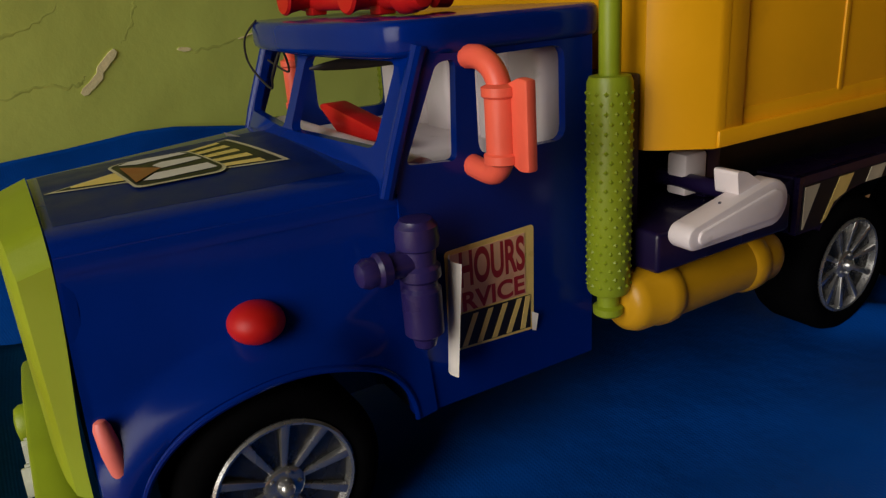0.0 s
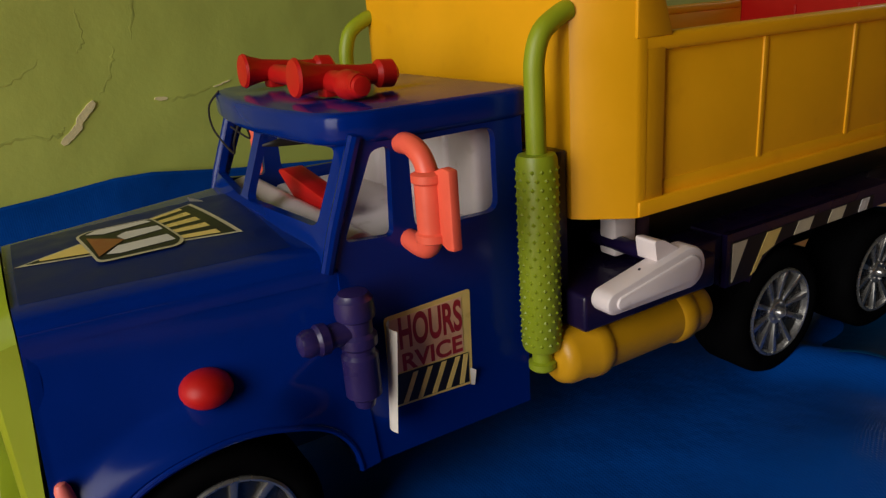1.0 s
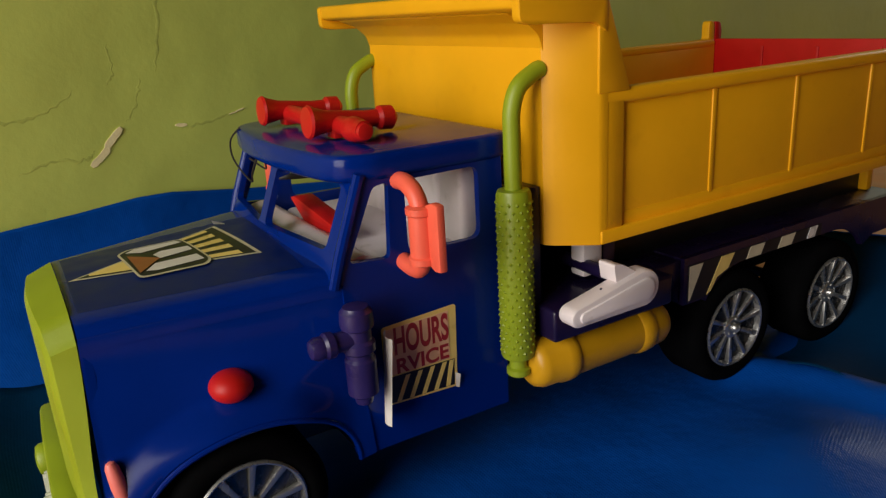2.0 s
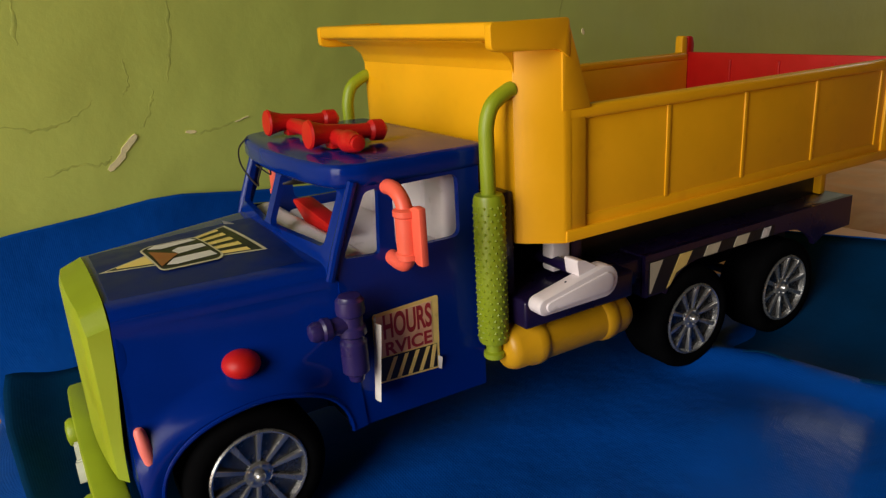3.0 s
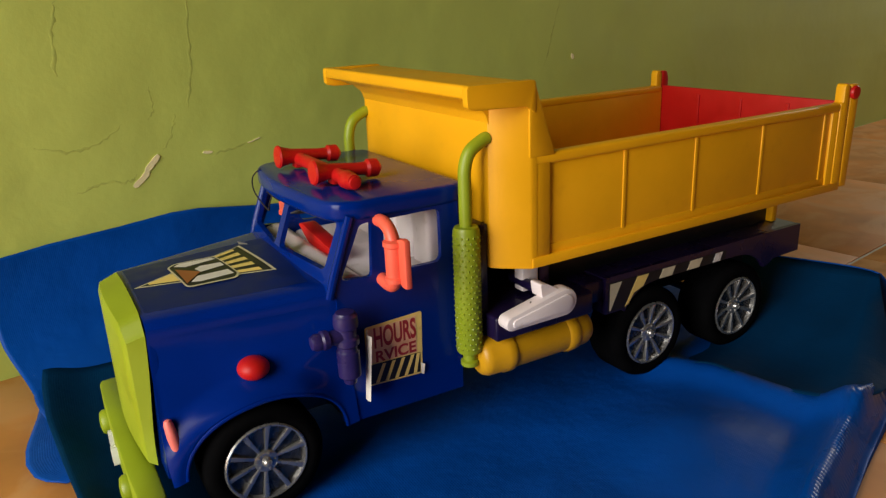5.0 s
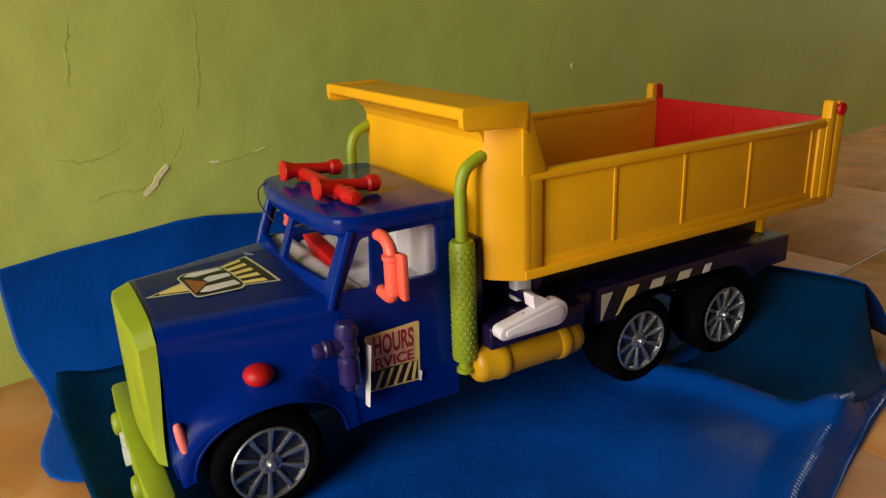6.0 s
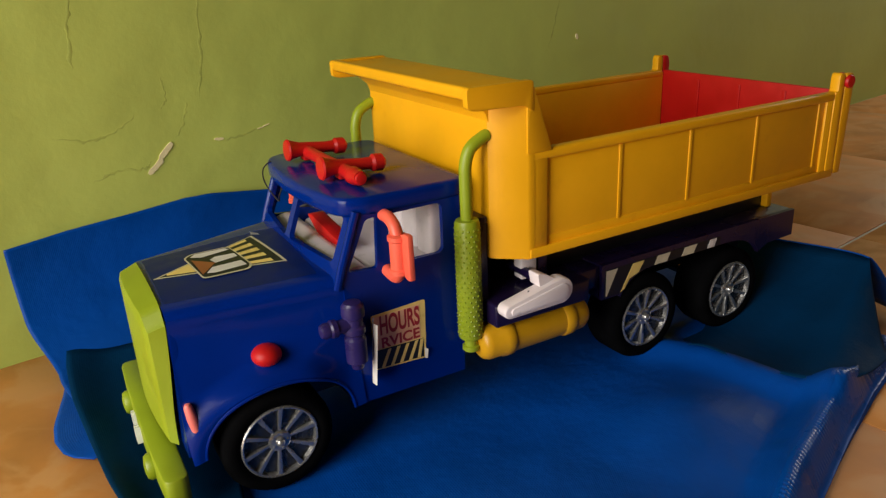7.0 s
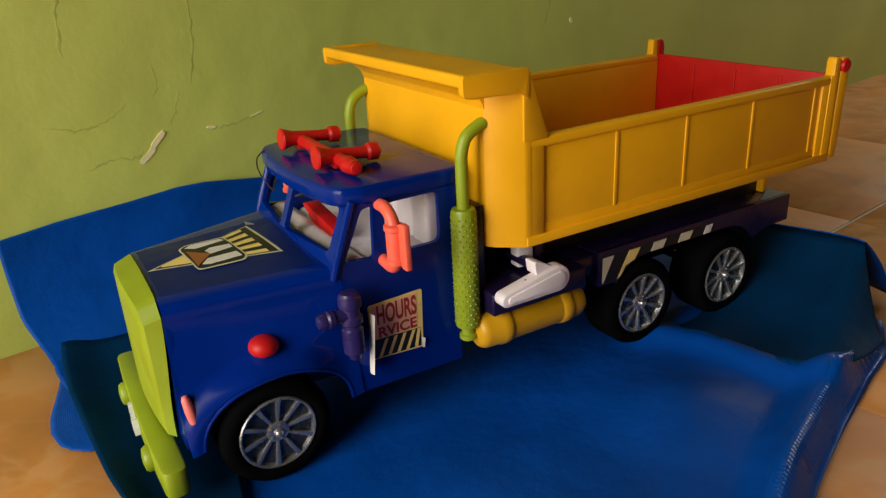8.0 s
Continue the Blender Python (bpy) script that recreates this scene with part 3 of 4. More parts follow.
for k, (y, z) in enumerate(((0.024, 0.036), (0.014, 0.040), (0.004, 0.034), (-0.008, 0.039))):
    part("foil_scrap", prism(rounded([(y - 0.006, z - 0.005), (y + 0.005, z - 0.006), (y + 0.006, z + 0.003), (y, z + 0.006), (y - 0.004, z + 0.001)], 0.001, 2), "x", -0.0778, -0.0800 - 0.0006 * k), FOIL, bump, "torn silver foil sticker")

both("marker_light", lambda: lathe([(0, 0.0008), (0.0006, 0.0020), (0.003, 0.0030), (0.012, 0.0036), (0.020, 0.0032), (0.0235, 0.0020), (0.0245, 0.0006)], (-0.0512, -0.0790, 0.0930), (0.13, -0.16, -0.97), 14), PINK, truck, "small pink side marker")


def side_lamp():
    bm = bmesh.new()
    bmesh.ops.create_uvsphere(bm, u_segments=24, v_segments=14, radius=1, matrix=Matrix.LocRotScale((0.0055, -0.0790, 0.1115), Euler((0, 0.05, 0.18)), (0.0105, 0.0105, 0.0078)))
    return merged(bm, lathe([(0, 0.006), (0.010, 0.006)], (0.0065, -0.068, 0.1115), (0, -1, 0), 16))


both("side_lamp", side_lamp, RED, truck, "red egg-shaped side lamp")


def air_cleaner():
    bm = lathe([(0, 0.002), (0.0015, 0.0042), (0.005, 0.0050), (0.007, 0.0076), (0.025, 0.0078), (0.0265, 0.0066), (0.0285, 0.0066), (0.030, 0.0081), (0.034, 0.0081), (0.0355, 0.0066), (0.041, 0.0066), (0.042, 0.0080), (0.0445, 0.0084), (0.050, 0.0080), (0.0515, 0.0066), (0.0525, 0.0062), (0.053, 0.003)],
               (0.0645, -0.0955, 0.0885), (0, 0, 1), 24)
    merged(bm, lathe([(0, 0.0050), (0.008, 0.0050), (0.0095, 0.0064), (0.013, 0.0066), (0.0145, 0.0055), (0.018, 0.0058), (0.0205, 0.0045), (0.0215, 0.0015)], (0.0605, -0.0955, 0.1250), (-1, 0, 0), 20))
    merged(bm, box(0.061, 0.068, -0.094, -0.080, 0.100, 0.128, 0.001))
    return bm


both("air_cleaner", air_cleaner, PURPLE, truck, "purple air cleaner canister")

# cab
CAB_Y = 0.084
TRI = rounded([(0.0685, 0.158), (0.0845, 0.1935), (0.0930, 0.1945), (0.0910, 0.1560)], 0.003)
REAR = rounded([(0.1015, 0.1560), (0.1015, 0.1940), (0.1455, 0.1945), (0.1455, 0.1555)], 0.006)


def cab_side():
    outline = [(0.064, 0.052), (0.160, 0.051), (0.1605, 0.200), (0.0775, 0.200), (0.0585, 0.150), (0.064, 0.148)]
    return prism(outline, "y", -CAB_Y, -CAB_Y + 0.004, holes=(TRI, REAR))


both("door_panel", cab_side, BLUE, truck)


def screen_frame():
    outline = [(-0.083, 0.150), (0.083, 0.150), (0.083, 0.200), (-0.083, 0.200)]
    holes = (rounded([(-0.073, 0.164), (-0.0045, 0.164), (-0.0045, 0.195), (-0.074, 0.195)], 0.004),
             rounded([(0.0045, 0.164), (0.073, 0.164), (0.074, 0.195), (0.0045, 0.195)], 0.004))
    bm = prism(outline, "x", 0, 0.004, holes=holes)
    for v in bm.verts:
        v.co.x += 0.0585 + (v.co.z - 0.150) * 0.38 - 0.010 * (1 - (v.co.y / 0.083) ** 2)
    return bm


bm = screen_frame()
part("windscreen_frame", bm, BLUE, truck)
both("corner_post", lambda: tube([(0.0595, -0.0835, 0.147), (0.0645, -0.0835, 0.163), (0.0785, -0.0830, 0.200)], [0.0028, 0.0030, 0.0030], 10), BLUE, truck)
part("cab_back", prism(rounded([(-0.083, 0.055), (0.083, 0.055), (0.083, 0.200), (-0.083, 0.200)], 0.004), "x", 0.1565, 0.1605, holes=(rounded([(-0.05, 0.165), (0.05, 0.165), (0.05, 0.19), (-0.05, 0.19)], 0.004),)), BLUE, truck)


def cab_roof():
    plan = [(0.1685, -0.080)]
    plan += [(0.1685, 0.080), (0.160, 0.0855), (0.085, 0.0855), (0.072, 0.080)]
    plan += [(0.066 - 0.007 * (1 - (y / 0.07) ** 2), y) for y in (0.07, 0.045, 0.015, -0.015, -0.045, -0.07)]
    plan += [(0.072, -0.080), (0.085, -0.0855), (0.160, -0.0855)]
    bm = prism(rounded(plan, 0.005, 3), "z", 0.196, 0.2095)
    edges = [e for e in bm.edges if e.calc_face_angle(0) > radians(60)]
    bmesh.ops.bevel(bm, geom=edges, offset=0.0032, segments=3, affect="EDGES", profile=0.5)
    return bm


part("cab_roof", cab_roof(), BLUE, truck)
part("cab_floor", box(0.066, 0.157, -0.079, 0.079, 0.120, 0.124, 0.001), INDIGO, truck)


seat = part("bench_seat", box(0.094, 0.150, -0.078, 0.078, 0.124, 0.150, 0.004, 3), WHITE, truck, "white plastic bench seat with pleated back")
for i in range(6):
    y = -0.0625 + 0.025 * i
    part("pleat", box(0.140, 0.1545, y - 0.0122, y + 0.0122, 0.145, 0.194, 0.004, 3), WHITE, seat)
dash = prism(rounded([(0.0655, 0.124), (0.092, 0.124), (0.090, 0.152), (0.080, 0.159), (0.068, 0.156)], 0.004), "y", -0.077, 0.077)
part("dashboard", dash, WHITE, truck, "white plastic dashboard")
console = prism(rounded([(0.036, 0.167), (0.028, 0.169), (-0.030, 0.162), (-0.030, 0.157), (0.012, 0.154)], 0.004), "x", 0.084, 0.096, 0.002)
part("steering_console", console, RED, truck, "red plastic steering console behind the windscreen")
strip = []
for j in range(13):
    v = j / 12
    strip.append([(0.062 + 0.080 * v, -0.016 - 0.004 * v, 0.1905 + 0.002 * v + k * (0.0005 + 0.0030 * math.sin(math.pi * v) ** 0.7)) for k in (-1, 0, 1)])
strap = part("sun_strip", grid(strip), WIRE, truck, "black strip of tape under the cab roof", angle=180)
strap.modifiers.new("thickness", "SOLIDIFY").thickness = 0.0006
loop = bezier([(0.066, 0.060, 0.210), (0.0625, 0.072, 0.201), (0.0635, 0.074, 0.188), (0.068, 0.058, 0.176), (0.066, 0.046, 0.184), (0.070, 0.040, 0.196), (0.076, 0.050, 0.184), (0.070, 0.062, 0.190)], 8)
part("wire_loop", tube(loop, 0.0006, 6), WIRE, truck, "thin black wire looped round the cab roof")


def mirror():
    x, y = 0.0985, -0.1045
    bm = tube(bezier([(x, -0.083, 0.1945), (x, -0.092, 0.1945), (x, -0.0995, 0.1912), (x, -0.1038, 0.185), (x, y, 0.176)], 6), 0.0045, 14)
    merged(bm, tube(bezier([(x, -0.083, 0.1530), (x, -0.093, 0.1518), (x, -0.0995, 0.1528), (x, -0.1038, 0.158), (x, y, 0.168)], 6), 0.0045, 14))
    merged(bm, lathe([(0, 0.0048), (0.001, 0.0072), (0.004, 0.0072), (0.0048, 0.0062), (0.0245, 0.0062), (0.0255, 0.0072), (0.0285, 0.0072), (0.0295, 0.0048)], (x, y, 0.1565), (0, 0, 1), 20))
    plate = prism(rounded([(-0.1195, 0.1555), (-0.1195, 0.1880), (-0.1140, 0.1885), (-0.1050, 0.1850), (-0.1050, 0.1590), (-0.1140, 0.1550)], 0.0012, 2), "x", 0.0985, 0.1030, 0.0010)
    return merged(bm, plate)


both("wing_mirror", mirror, CORAL, truck, "coral plastic wing mirror on bent arms")


horn_set = new("horn_set")
horn_set.parent = truck
horn_set.location.z = 0.0018
tagged(horn_set, "pair of red plastic air horns on the roof")
cross = tube([(0.0925, -0.064, 0.2155), (0.0925, 0.058, 0.2155)], 0.0050, 14)
merged(cross, lathe([(-0.006, 0.002), (-0.0055, 0.0040), (-0.003, 0.0052), (0, 0.0048), (0.003, 0.0062), (0.010, 0.0066), (0.014, 0.005)], (0.0925, -0.060, 0.2150), (0, 1, 0), 18))
part("cross_bar", cross, RED, horn_set)
for y in (-0.030, 0.044):
    horn = lathe([(0, 0.0035), (0.0006, 0.0082), (0.002, 0.0090), (0.005, 0.0076), (0.012, 0.0058), (0.034, 0.0045), (0.041, 0.0048), (0.043, 0.0066), (0.050, 0.0066), (0.053, 0.003)], (0.0750, y, 0.2185), (1, 0, -0.06), 20)
    merged(horn, box(0.0885, 0.0965, y - 0.005, y + 0.005, 0.2085, 0.217, 0.001))
    part("air_horn", horn, RED, horn_set)


# exhaust stacks
def pipe():
    return tube(bezier([(0.1595, -0.0955, 0.180), (0.1595, -0.0955, 0.208), (0.1600, -0.0955, 0.222), (0.1645, -0.0955, 0.233), (0.175, -0.0955, 0.2395), (0.179, -0.0955, 0.2405)], 7), 0.0046, 14)


def muffler():
    bm = lathe([(0, 0.0058), (0.001, 0.0068), (0.004, 0.0068), (0.005, 0.0050), (0.011, 0.0050), (0.0115, 0.0088), (0.013, 0.0095), (0.104, 0.0095), (0.1065, 0.0085), (0.107, 0.004)], (0.1595, -0.0955, 0.0745), (0, 0, 1), 24)
    for r in range(22):
        z = 0.0905 + 0.0040 * r
        for k in range(14):
            a = 2 * math.pi * (k + 0.5 * (r % 2)) / 14
            w = Vector((math.cos(a), math.sin(a), 0))
            c = Vector((0.1595, -0.0955, z)) + w * 0.0094
            t = Vector((-w.y, w.x, 0))
            vs = [bm.verts.new(c + t * 0.0012 * math.cos(b) + Vector((0, 0, 0.0012 * math.sin(b)))) for b in (math.pi / 2 * n for n in range(4))]
            tip = bm.verts.new(c + w * 0.0009)
            for n in range(4):
                bm.faces.new((vs[n], vs[(n + 1) % 4], tip))
    return bm


for flip in (False, True):
    for name, make, label in (("exhaust_pipe", pipe, "lime-green curved exhaust pipe"), ("muffler", muffler, "lime-green studded muffler")):
        part(name, mirrored(make()) if flip else make(), LIME, truck, label)

# chassis
part("bulkhead", box(0.1635, 0.1772, -0.0955, 0.0955, 0.100, 0.180, 0.0012), INDIGO, truck)
part("front_platform", box(0.1725, 0.264, -0.112, 0.112, 0.0945, 0.1135, 0.0022, 3), INDIGO, truck)
part("mid_platform", box(0.262, 0.290, -0.097, 0.097, 0.0945, 0.1130, 0.0012), INDIGO, truck)
part("main_beam", box(-0.045, 0.530, -0.045, 0.045, 0.060, 0.100, 0.001), DARK, truck)
part("subframe", box(0.235, 0.525, -0.075, 0.075, 0.112, 0.1465, 0.001), DARK, truck)
part("rear_platform", box(0.287, 0.536, -0.0985, 0.0985, 0.104, 0.1145, 0.0012), INDIGO, truck)


def skirt():
    low = [(0.287, 0.083), (0.306, 0.083)]
    low += [(0.345 + 0.040 * math.cos(a), 0.066 + 0.0345 * math.sin(a)) for a in (math.pi * (0.86 - 0.36 * k / 8) for k in range(9))]
    low += [(0.445 + 0.046 * math.cos(a), 0.066 + 0.0345 * math.sin(a)) for a in (math.pi * (0.5 - 0.36 * k / 8) for k in range(9))]
    low += [(0.500, 0.087), (0.536, 0.088)]
    return prism(low + [(0.536, 0.1145), (0.287, 0.1145)], "y", -0.1005, -0.0965)


both("side_skirt", skirt, INDIGO, truck)
part("rear_plate", box(0.532, 0.536, -0.0985, 0.0985, 0.088, 0.106, 0.001), INDIGO, truck)
part("skirt_front", box(0.287, 0.291, -0.0985, 0.0985, 0.083, 0.106, 0.001), INDIGO, truck)
part("hinge_block", box(0.515, 0.535, -0.055, 0.055, 0.114, 0.150, 0.002), YELLOW, truck)
both("side_bracket", lambda: box(0.518, 0.526, -0.082, -0.060, 0.1145, 0.149, 0.002), YELLOW, truck)


def stripe(x0, x1, z0, z1, lean):
    return prism([(x0, z0), (x1, z0), (x1 + lean, z1), (x0 + lean, z1)], "y", -0.1012, -0.1009)


band = part("stripe_sticker", prism([(0.2905, 0.0845), (0.3095, 0.0845), (0.318, 0.0935), (0.336, 0.1008), (0.430, 0.1008), (0.430, 0.1095), (0.2905, 0.1095)], "y", -0.1009, -0.1004), DARK, truck, "hazard-striped sticker, black with cream bars")
part("bar", prism([(0.2915, 0.0855), (0.2925, 0.0855), (0.3040, 0.1086), (0.2915, 0.1086)], "y", -0.1012, -0.1008), ST_CREAM, band)
part("bar", prism([(0.3085, 0.0855), (0.3125, 0.0875), (0.318, 0.0955), (0.3285, 0.0992), (0.3345, 0.1088), (0.3215, 0.1088)], "y", -0.1012, -0.1008), ST_YELLOW, band)
for x in (0.347, 0.3805):
    part("bar", stripe(x, x + 0.0150, 0.1012, 0.1090, 0.0040), ST_CREAM, band)
part("bar", stripe(0.4135, 0.4225, 0.1012, 0.1090, 0.003), FOIL, band)

# fuel tank, lever
def fuel_tank():
    return lathe([(-0.0012, 0.0006), (-0.0010, 0.0016), (0, 0.0022), (0.0008, 0.0100), (0.003, 0.0132), (0.007, 0.0148), (0.018, 0.0150), (0.0195, 0.0160), (0.0245, 0.0164), (0.0275, 0.0160), (0.029, 0.0148), (0.078, 0.0148), (0.0795, 0.0160), (0.084, 0.0163), (0.088, 0.0160), (0.0895, 0.0148), (0.098, 0.0146), (0.103, 0.012), (0.105, 0.002)],
                 (0.1640, -0.097, 0.0785), (1, 0, 0), 32)


both("fuel_tank", fuel_tank, SHADED_AMBER, truck, "dull amber-yellow ribbed fuel tank, some shade in its colour")


def capsule(a, ra, b, rb, n=10):
    a, b = Vector(a), Vector(b)
    w = (b - a).normalized()
    base = math.atan2(w.y, w.x)
    out = [(a.x + ra * math.cos(base + math.pi / 2 + math.pi * k / n), a.y + ra * math.sin(base + math.pi / 2 + math.pi * k / n)) for k in range(n + 1)]
    return out + [(b.x + rb * math.cos(base - math.pi / 2 + math.pi * k / n), b.y + rb * math.sin(base - math.pi / 2 + math.pi * k / n)) for k in range(n + 1)]


lever = prism(capsule((0.1715, 0.1175), 0.0055, (0.2180, 0.1225), 0.0105), "y", -0.134, -0.122, 0.0018)
merged(lever, prism(capsule((0.174, 0.1175), 0.0030, (0.2175, 0.1225), 0.0065), "y", -0.1352, -0.130, 0.0008))
merged(lever, prism(rounded([(0.200, 0.128), (0.216, 0.131), (0.204, 0.1385), (0.198, 0.1395)], 0.002), "y", -0.130, -0.118))
part("lever_pivot", tube([(0.214, -0.125, 0.125), (0.214, -0.070, 0.125)], 0.004, 12), INDIGO, truck)
lever_part = part("tipping_lever", lever, WHITE, truck, "white plastic tipping lever")
for x, z in ((0.191, 0.1266), (0.2070, 0.1312)):
    part("rivet", lathe([(0, 0.0012), (0.0008, 0.0010)], (x, -0.128, z), (0, -0.3, 1), 10), INDIGO, lever_part)
part("lever_link", box(0.211, 0.226, -0.092, -0.080, 0.118, 0.1385, 0.002), WHITE, truck, "white plastic link block")
part("lever_post", box(0.228, 0.238, -0.090, -0.078, 0.1135, 0.146, 0.0015), INDIGO, truck)


# wheels
def wheel(x, y_face, width, hub_z):
    """A wheel with its face towards the open side."""
    w = tagged(new("wheel"), "black tyre on a silver ten-spoke rim")
    w.parent = truck
    w.location = (x, y_face, hub_z)
    r = 0.0405
    tyre = [(0.003, 0.0275), (0.0, 0.0285), (-0.0012, 0.031), (-0.0012, 0.035), (0.001, 0.0385), (0.004, 0.0402), (0.006, r)]
    tyre += [(width - 0.006, r), (width - 0.001, 0.0385), (width, 0.034), (width, 0.020)]
    bm = lathe(tyre, (0, 0, 0), (0, 1, 0), 48)
    part("tyre", bm, RUBBER, w)
    rim = lathe([(0.008, 0.0245), (0.001, 0.0256), (-0.0008, 0.0260), (-0.0012, 0.0270), (-0.0004, 0.0280), (0.003, 0.0280)], (0, 0, 0), (0, 1, 0), 48)
    for k in range(10):
        a = 2 * math.pi * k / 10 + 0.12
        spoke = prism([(-0.0010, 0.004), (0.0010, 0.004), (0.0019, 0.0262), (-0.0019, 0.0262)], "y", -0.0006, 0.003, 0.0006)
        for v in spoke.verts:
            v.co.y += 0.0035 * (1 - v.co.z / 0.026)
        bmesh.ops.rotate(spoke, verts=spoke.verts[:], cent=(0, 0, 0), matrix=Matrix.Rotation(a, 3, "Y"))
        merged(rim, spoke)
    merged(rim, lathe([(0.006, 0.0085), (0.0018, 0.0080), (0.0010, 0.0068), (0.0010, 0.0055)], (0, 0, 0), (0, 1, 0), 24))
    for k in range(5):
        a = 2 * math.pi * k / 5
        merged(rim, lathe([(0.002, 0.0010), (0.0002, 0.0010), (0, 0.0006)], (0.0058 * math.cos(a), 0, 0.0058 * math.sin(a)), (0, 1, 0), 8))
    part("rim", rim, SILVER, w)
    part("well", lathe([(0.0070, 0.0262), (0.0150, 0.0225), (0.0155, 0.001)], (0, 0, 0), (0, 1, 0), 32), RUBBER, w)
    part("hub_cap", lathe([(0.002, 0.0035), (-0.0015, 0.0030), (-0.0030, 0.0018), (-0.0034, 0.0005)], (0, 0, 0), (0, 1, 0), 16), SILVER, w)
    return w


turn_over = Matrix.Rotation(math.pi, 4, "Z")
for x, face, wide, hub in ((0.0035, -0.0905, 0.034, 0.0480), (0.340, -0.1010, 0.036, 0.053), (0.4500, -0.1010, 0.036, 0.0505)):
    near = wheel(x, face, wide, hub)
    far = copy_thing(near, Matrix.Translation((x, -face, hub)) @ turn_over)
    far.parent = truck
    part("axle", tube([(x, face + 0.018, hub), (x, -face - 0.018, hub)], 0.004, 10), DARK, truck)

# dump bed
bed = new("dump_bed")
bed.parent = truck
tagged(bed, "yellow plastic tipper body with a red tailgate")
BY = 0.117


def bed_side():
    bm = box(0.199, 0.562, -0.1142, -0.1075, 0.149, 0.2265, 0.0005)
    merged(bm, box(0.2003, 0.2165, -BY + 0.0002, -0.108, 0.149, 0.2272, 0.0003))
    merged(bm, box(0.5410, 0.5620, -BY + 0.0006, -0.108, 0.149, 0.2215, 0.001))
    return bm


def gusset():
    return prism([(0.1985, 0.2270), (0.1985, 0.2765), (0.2035, 0.2765), (0.2205, 0.2270)], "y", -BY - 0.0004, -0.107, 0.0008)


def rear_post():
    return prism(rounded([(0.550, 0.149), (0.5615, 0.149), (0.5615, 0.242), (0.559, 0.2455), (0.555, 0.2455), (0.5535, 0.242), (0.5535, 0.2290), (0.550, 0.2285)], 0.0015, 2), "y", -BY - 0.0003, -0.108, 0.0008)


both("top_rail", lambda: box(0.1995, 0.5615, -BY, -0.1068, 0.2205, 0.2285, 0.0024, 3), YELLOW, bed)
both("bottom_rail", lambda: box(0.2006, 0.561, -BY - 0.0012, -0.108, 0.1470, 0.1545, 0.001), YELLOW, bed)
both("sill", lambda: box(0.2160, 0.552, -BY + 0.0022, -0.108, 0.1535, 0.1615, 0.001), YELLOW, bed)
for x in (0.2895, 0.3660, 0.4475, 0.5330):
    both("rib", lambda: box(x - 0.0019, x + 0.0019, -BY + 0.0019, -0.110, 0.160, 0.222, 0.0006), YELLOW, bed)
both("gusset", gusset, YELLOW, bed)
both("rear_post", rear_post, YELLOW, bed)
both("side_wall", bed_side, YELLOW, bed)
front_plan = [(0.2015, -BY - 0.0001), (0.199, -BY + 0.0006), (0.182, -0.102), (0.178, -0.097), (0.178, 0.097), (0.182, 0.102), (0.199, BY - 0.0006), (0.2015, BY + 0.0001), (0.205, BY), (0.186, 0.097), (0.186, -0.097), (0.205, -BY)]
part("front_wall", prism(front_plan, "z", 0.1470, 0.272), YELLOW, bed)
canopy = prism(rounded([(0.2030, 0.2775), (0.158, 0.2765), (0.1505, 0.2750), (0.1500, 0.2705), (0.1540, 0.2690), (0.2000, 0.2655)], 0.002, 3), "y", -BY - 0.0003, BY + 0.0003, 0.0010)
merged(canopy, prism(rounded([(0.1560, 0.2700), (0.1570, 0.2680), (0.1680, 0.2640), (0.1760, 0.2570), (0.1790, 0.2480), (0.1850, 0.2480), (0.1850, 0.2700)], 0.002, 3), "y", -0.098, 0.098, 0.0010))
merged(canopy, box(0.1495, 0.1575, -BY - 0.0008, BY + 0.0008, 0.2700, 0.2790, 0.0022, 3))
for y0, y1 in ((-BY - 0.0010, -BY + 0.005), (BY - 0.005, BY + 0.0010)):
    merged(canopy, prism(rounded([(0.1490, 0.2788), (0.1495, 0.2645), (0.1560, 0.2630), (0.1960, 0.2620), (0.2035, 0.2560), (0.2035, 0.2788)], 0.003, 3), "y", y0, y1, 0.0014))
part("canopy", canopy, YELLOW, bed, "yellow cab-guard canopy with a turned-down lip")
part("bed_floor", prism([(0.184, -0.094), (0.206, -0.109), (0.558, -0.109), (0.558, 0.109), (0.206, 0.109), (0.184, 0.094)], "z", 0.1475, 0.153), YELLOW, bed)


def tailgate():
    bm = box(0.5632, 0.5675, -0.1115, 0.1115, 0.151, 0.2285, 0.001)
    return bm


part("tailgate", tailgate(), RED, bed, "red plastic tailgate hinged behind the posts")
for y in (-0.055, 0.0, 0.055):
    part("tailgate_rib", box(0.5618, 0.5640, y - 0.002, y + 0.002, 0.158, 0.222, 0.0005), RED, bed)
both("tailgate_ear", lambda: prism(rounded([(0.5622, 0.200), (0.5700, 0.200), (0.5725, 0.236), (0.5700, 0.2445), (0.5622, 0.2450)], 0.003, 4), "y", -0.1122, -0.1078, 0.0012), RED, bed)
both("rear_flange", lambda: prism(rounded([(0.5636, 0.149), (0.5735, 0.149), (0.5765, 0.238), (0.5735, 0.2445), (0.5636, 0.2445)], 0.002, 3), "y", -BY - 0.0002, -BY + 0.0045, 0.0010), YELLOW, bed)
both("hinge_pin", lambda: lathe([(0, 0.0062), (0.0026, 0.0062), (0.0038, 0.0054), (0.0042, 0.002)], (0.5680, -BY + 0.0010, 0.2370), (0, -1, 0), 18), RED, bed, "worn red hinge pin")

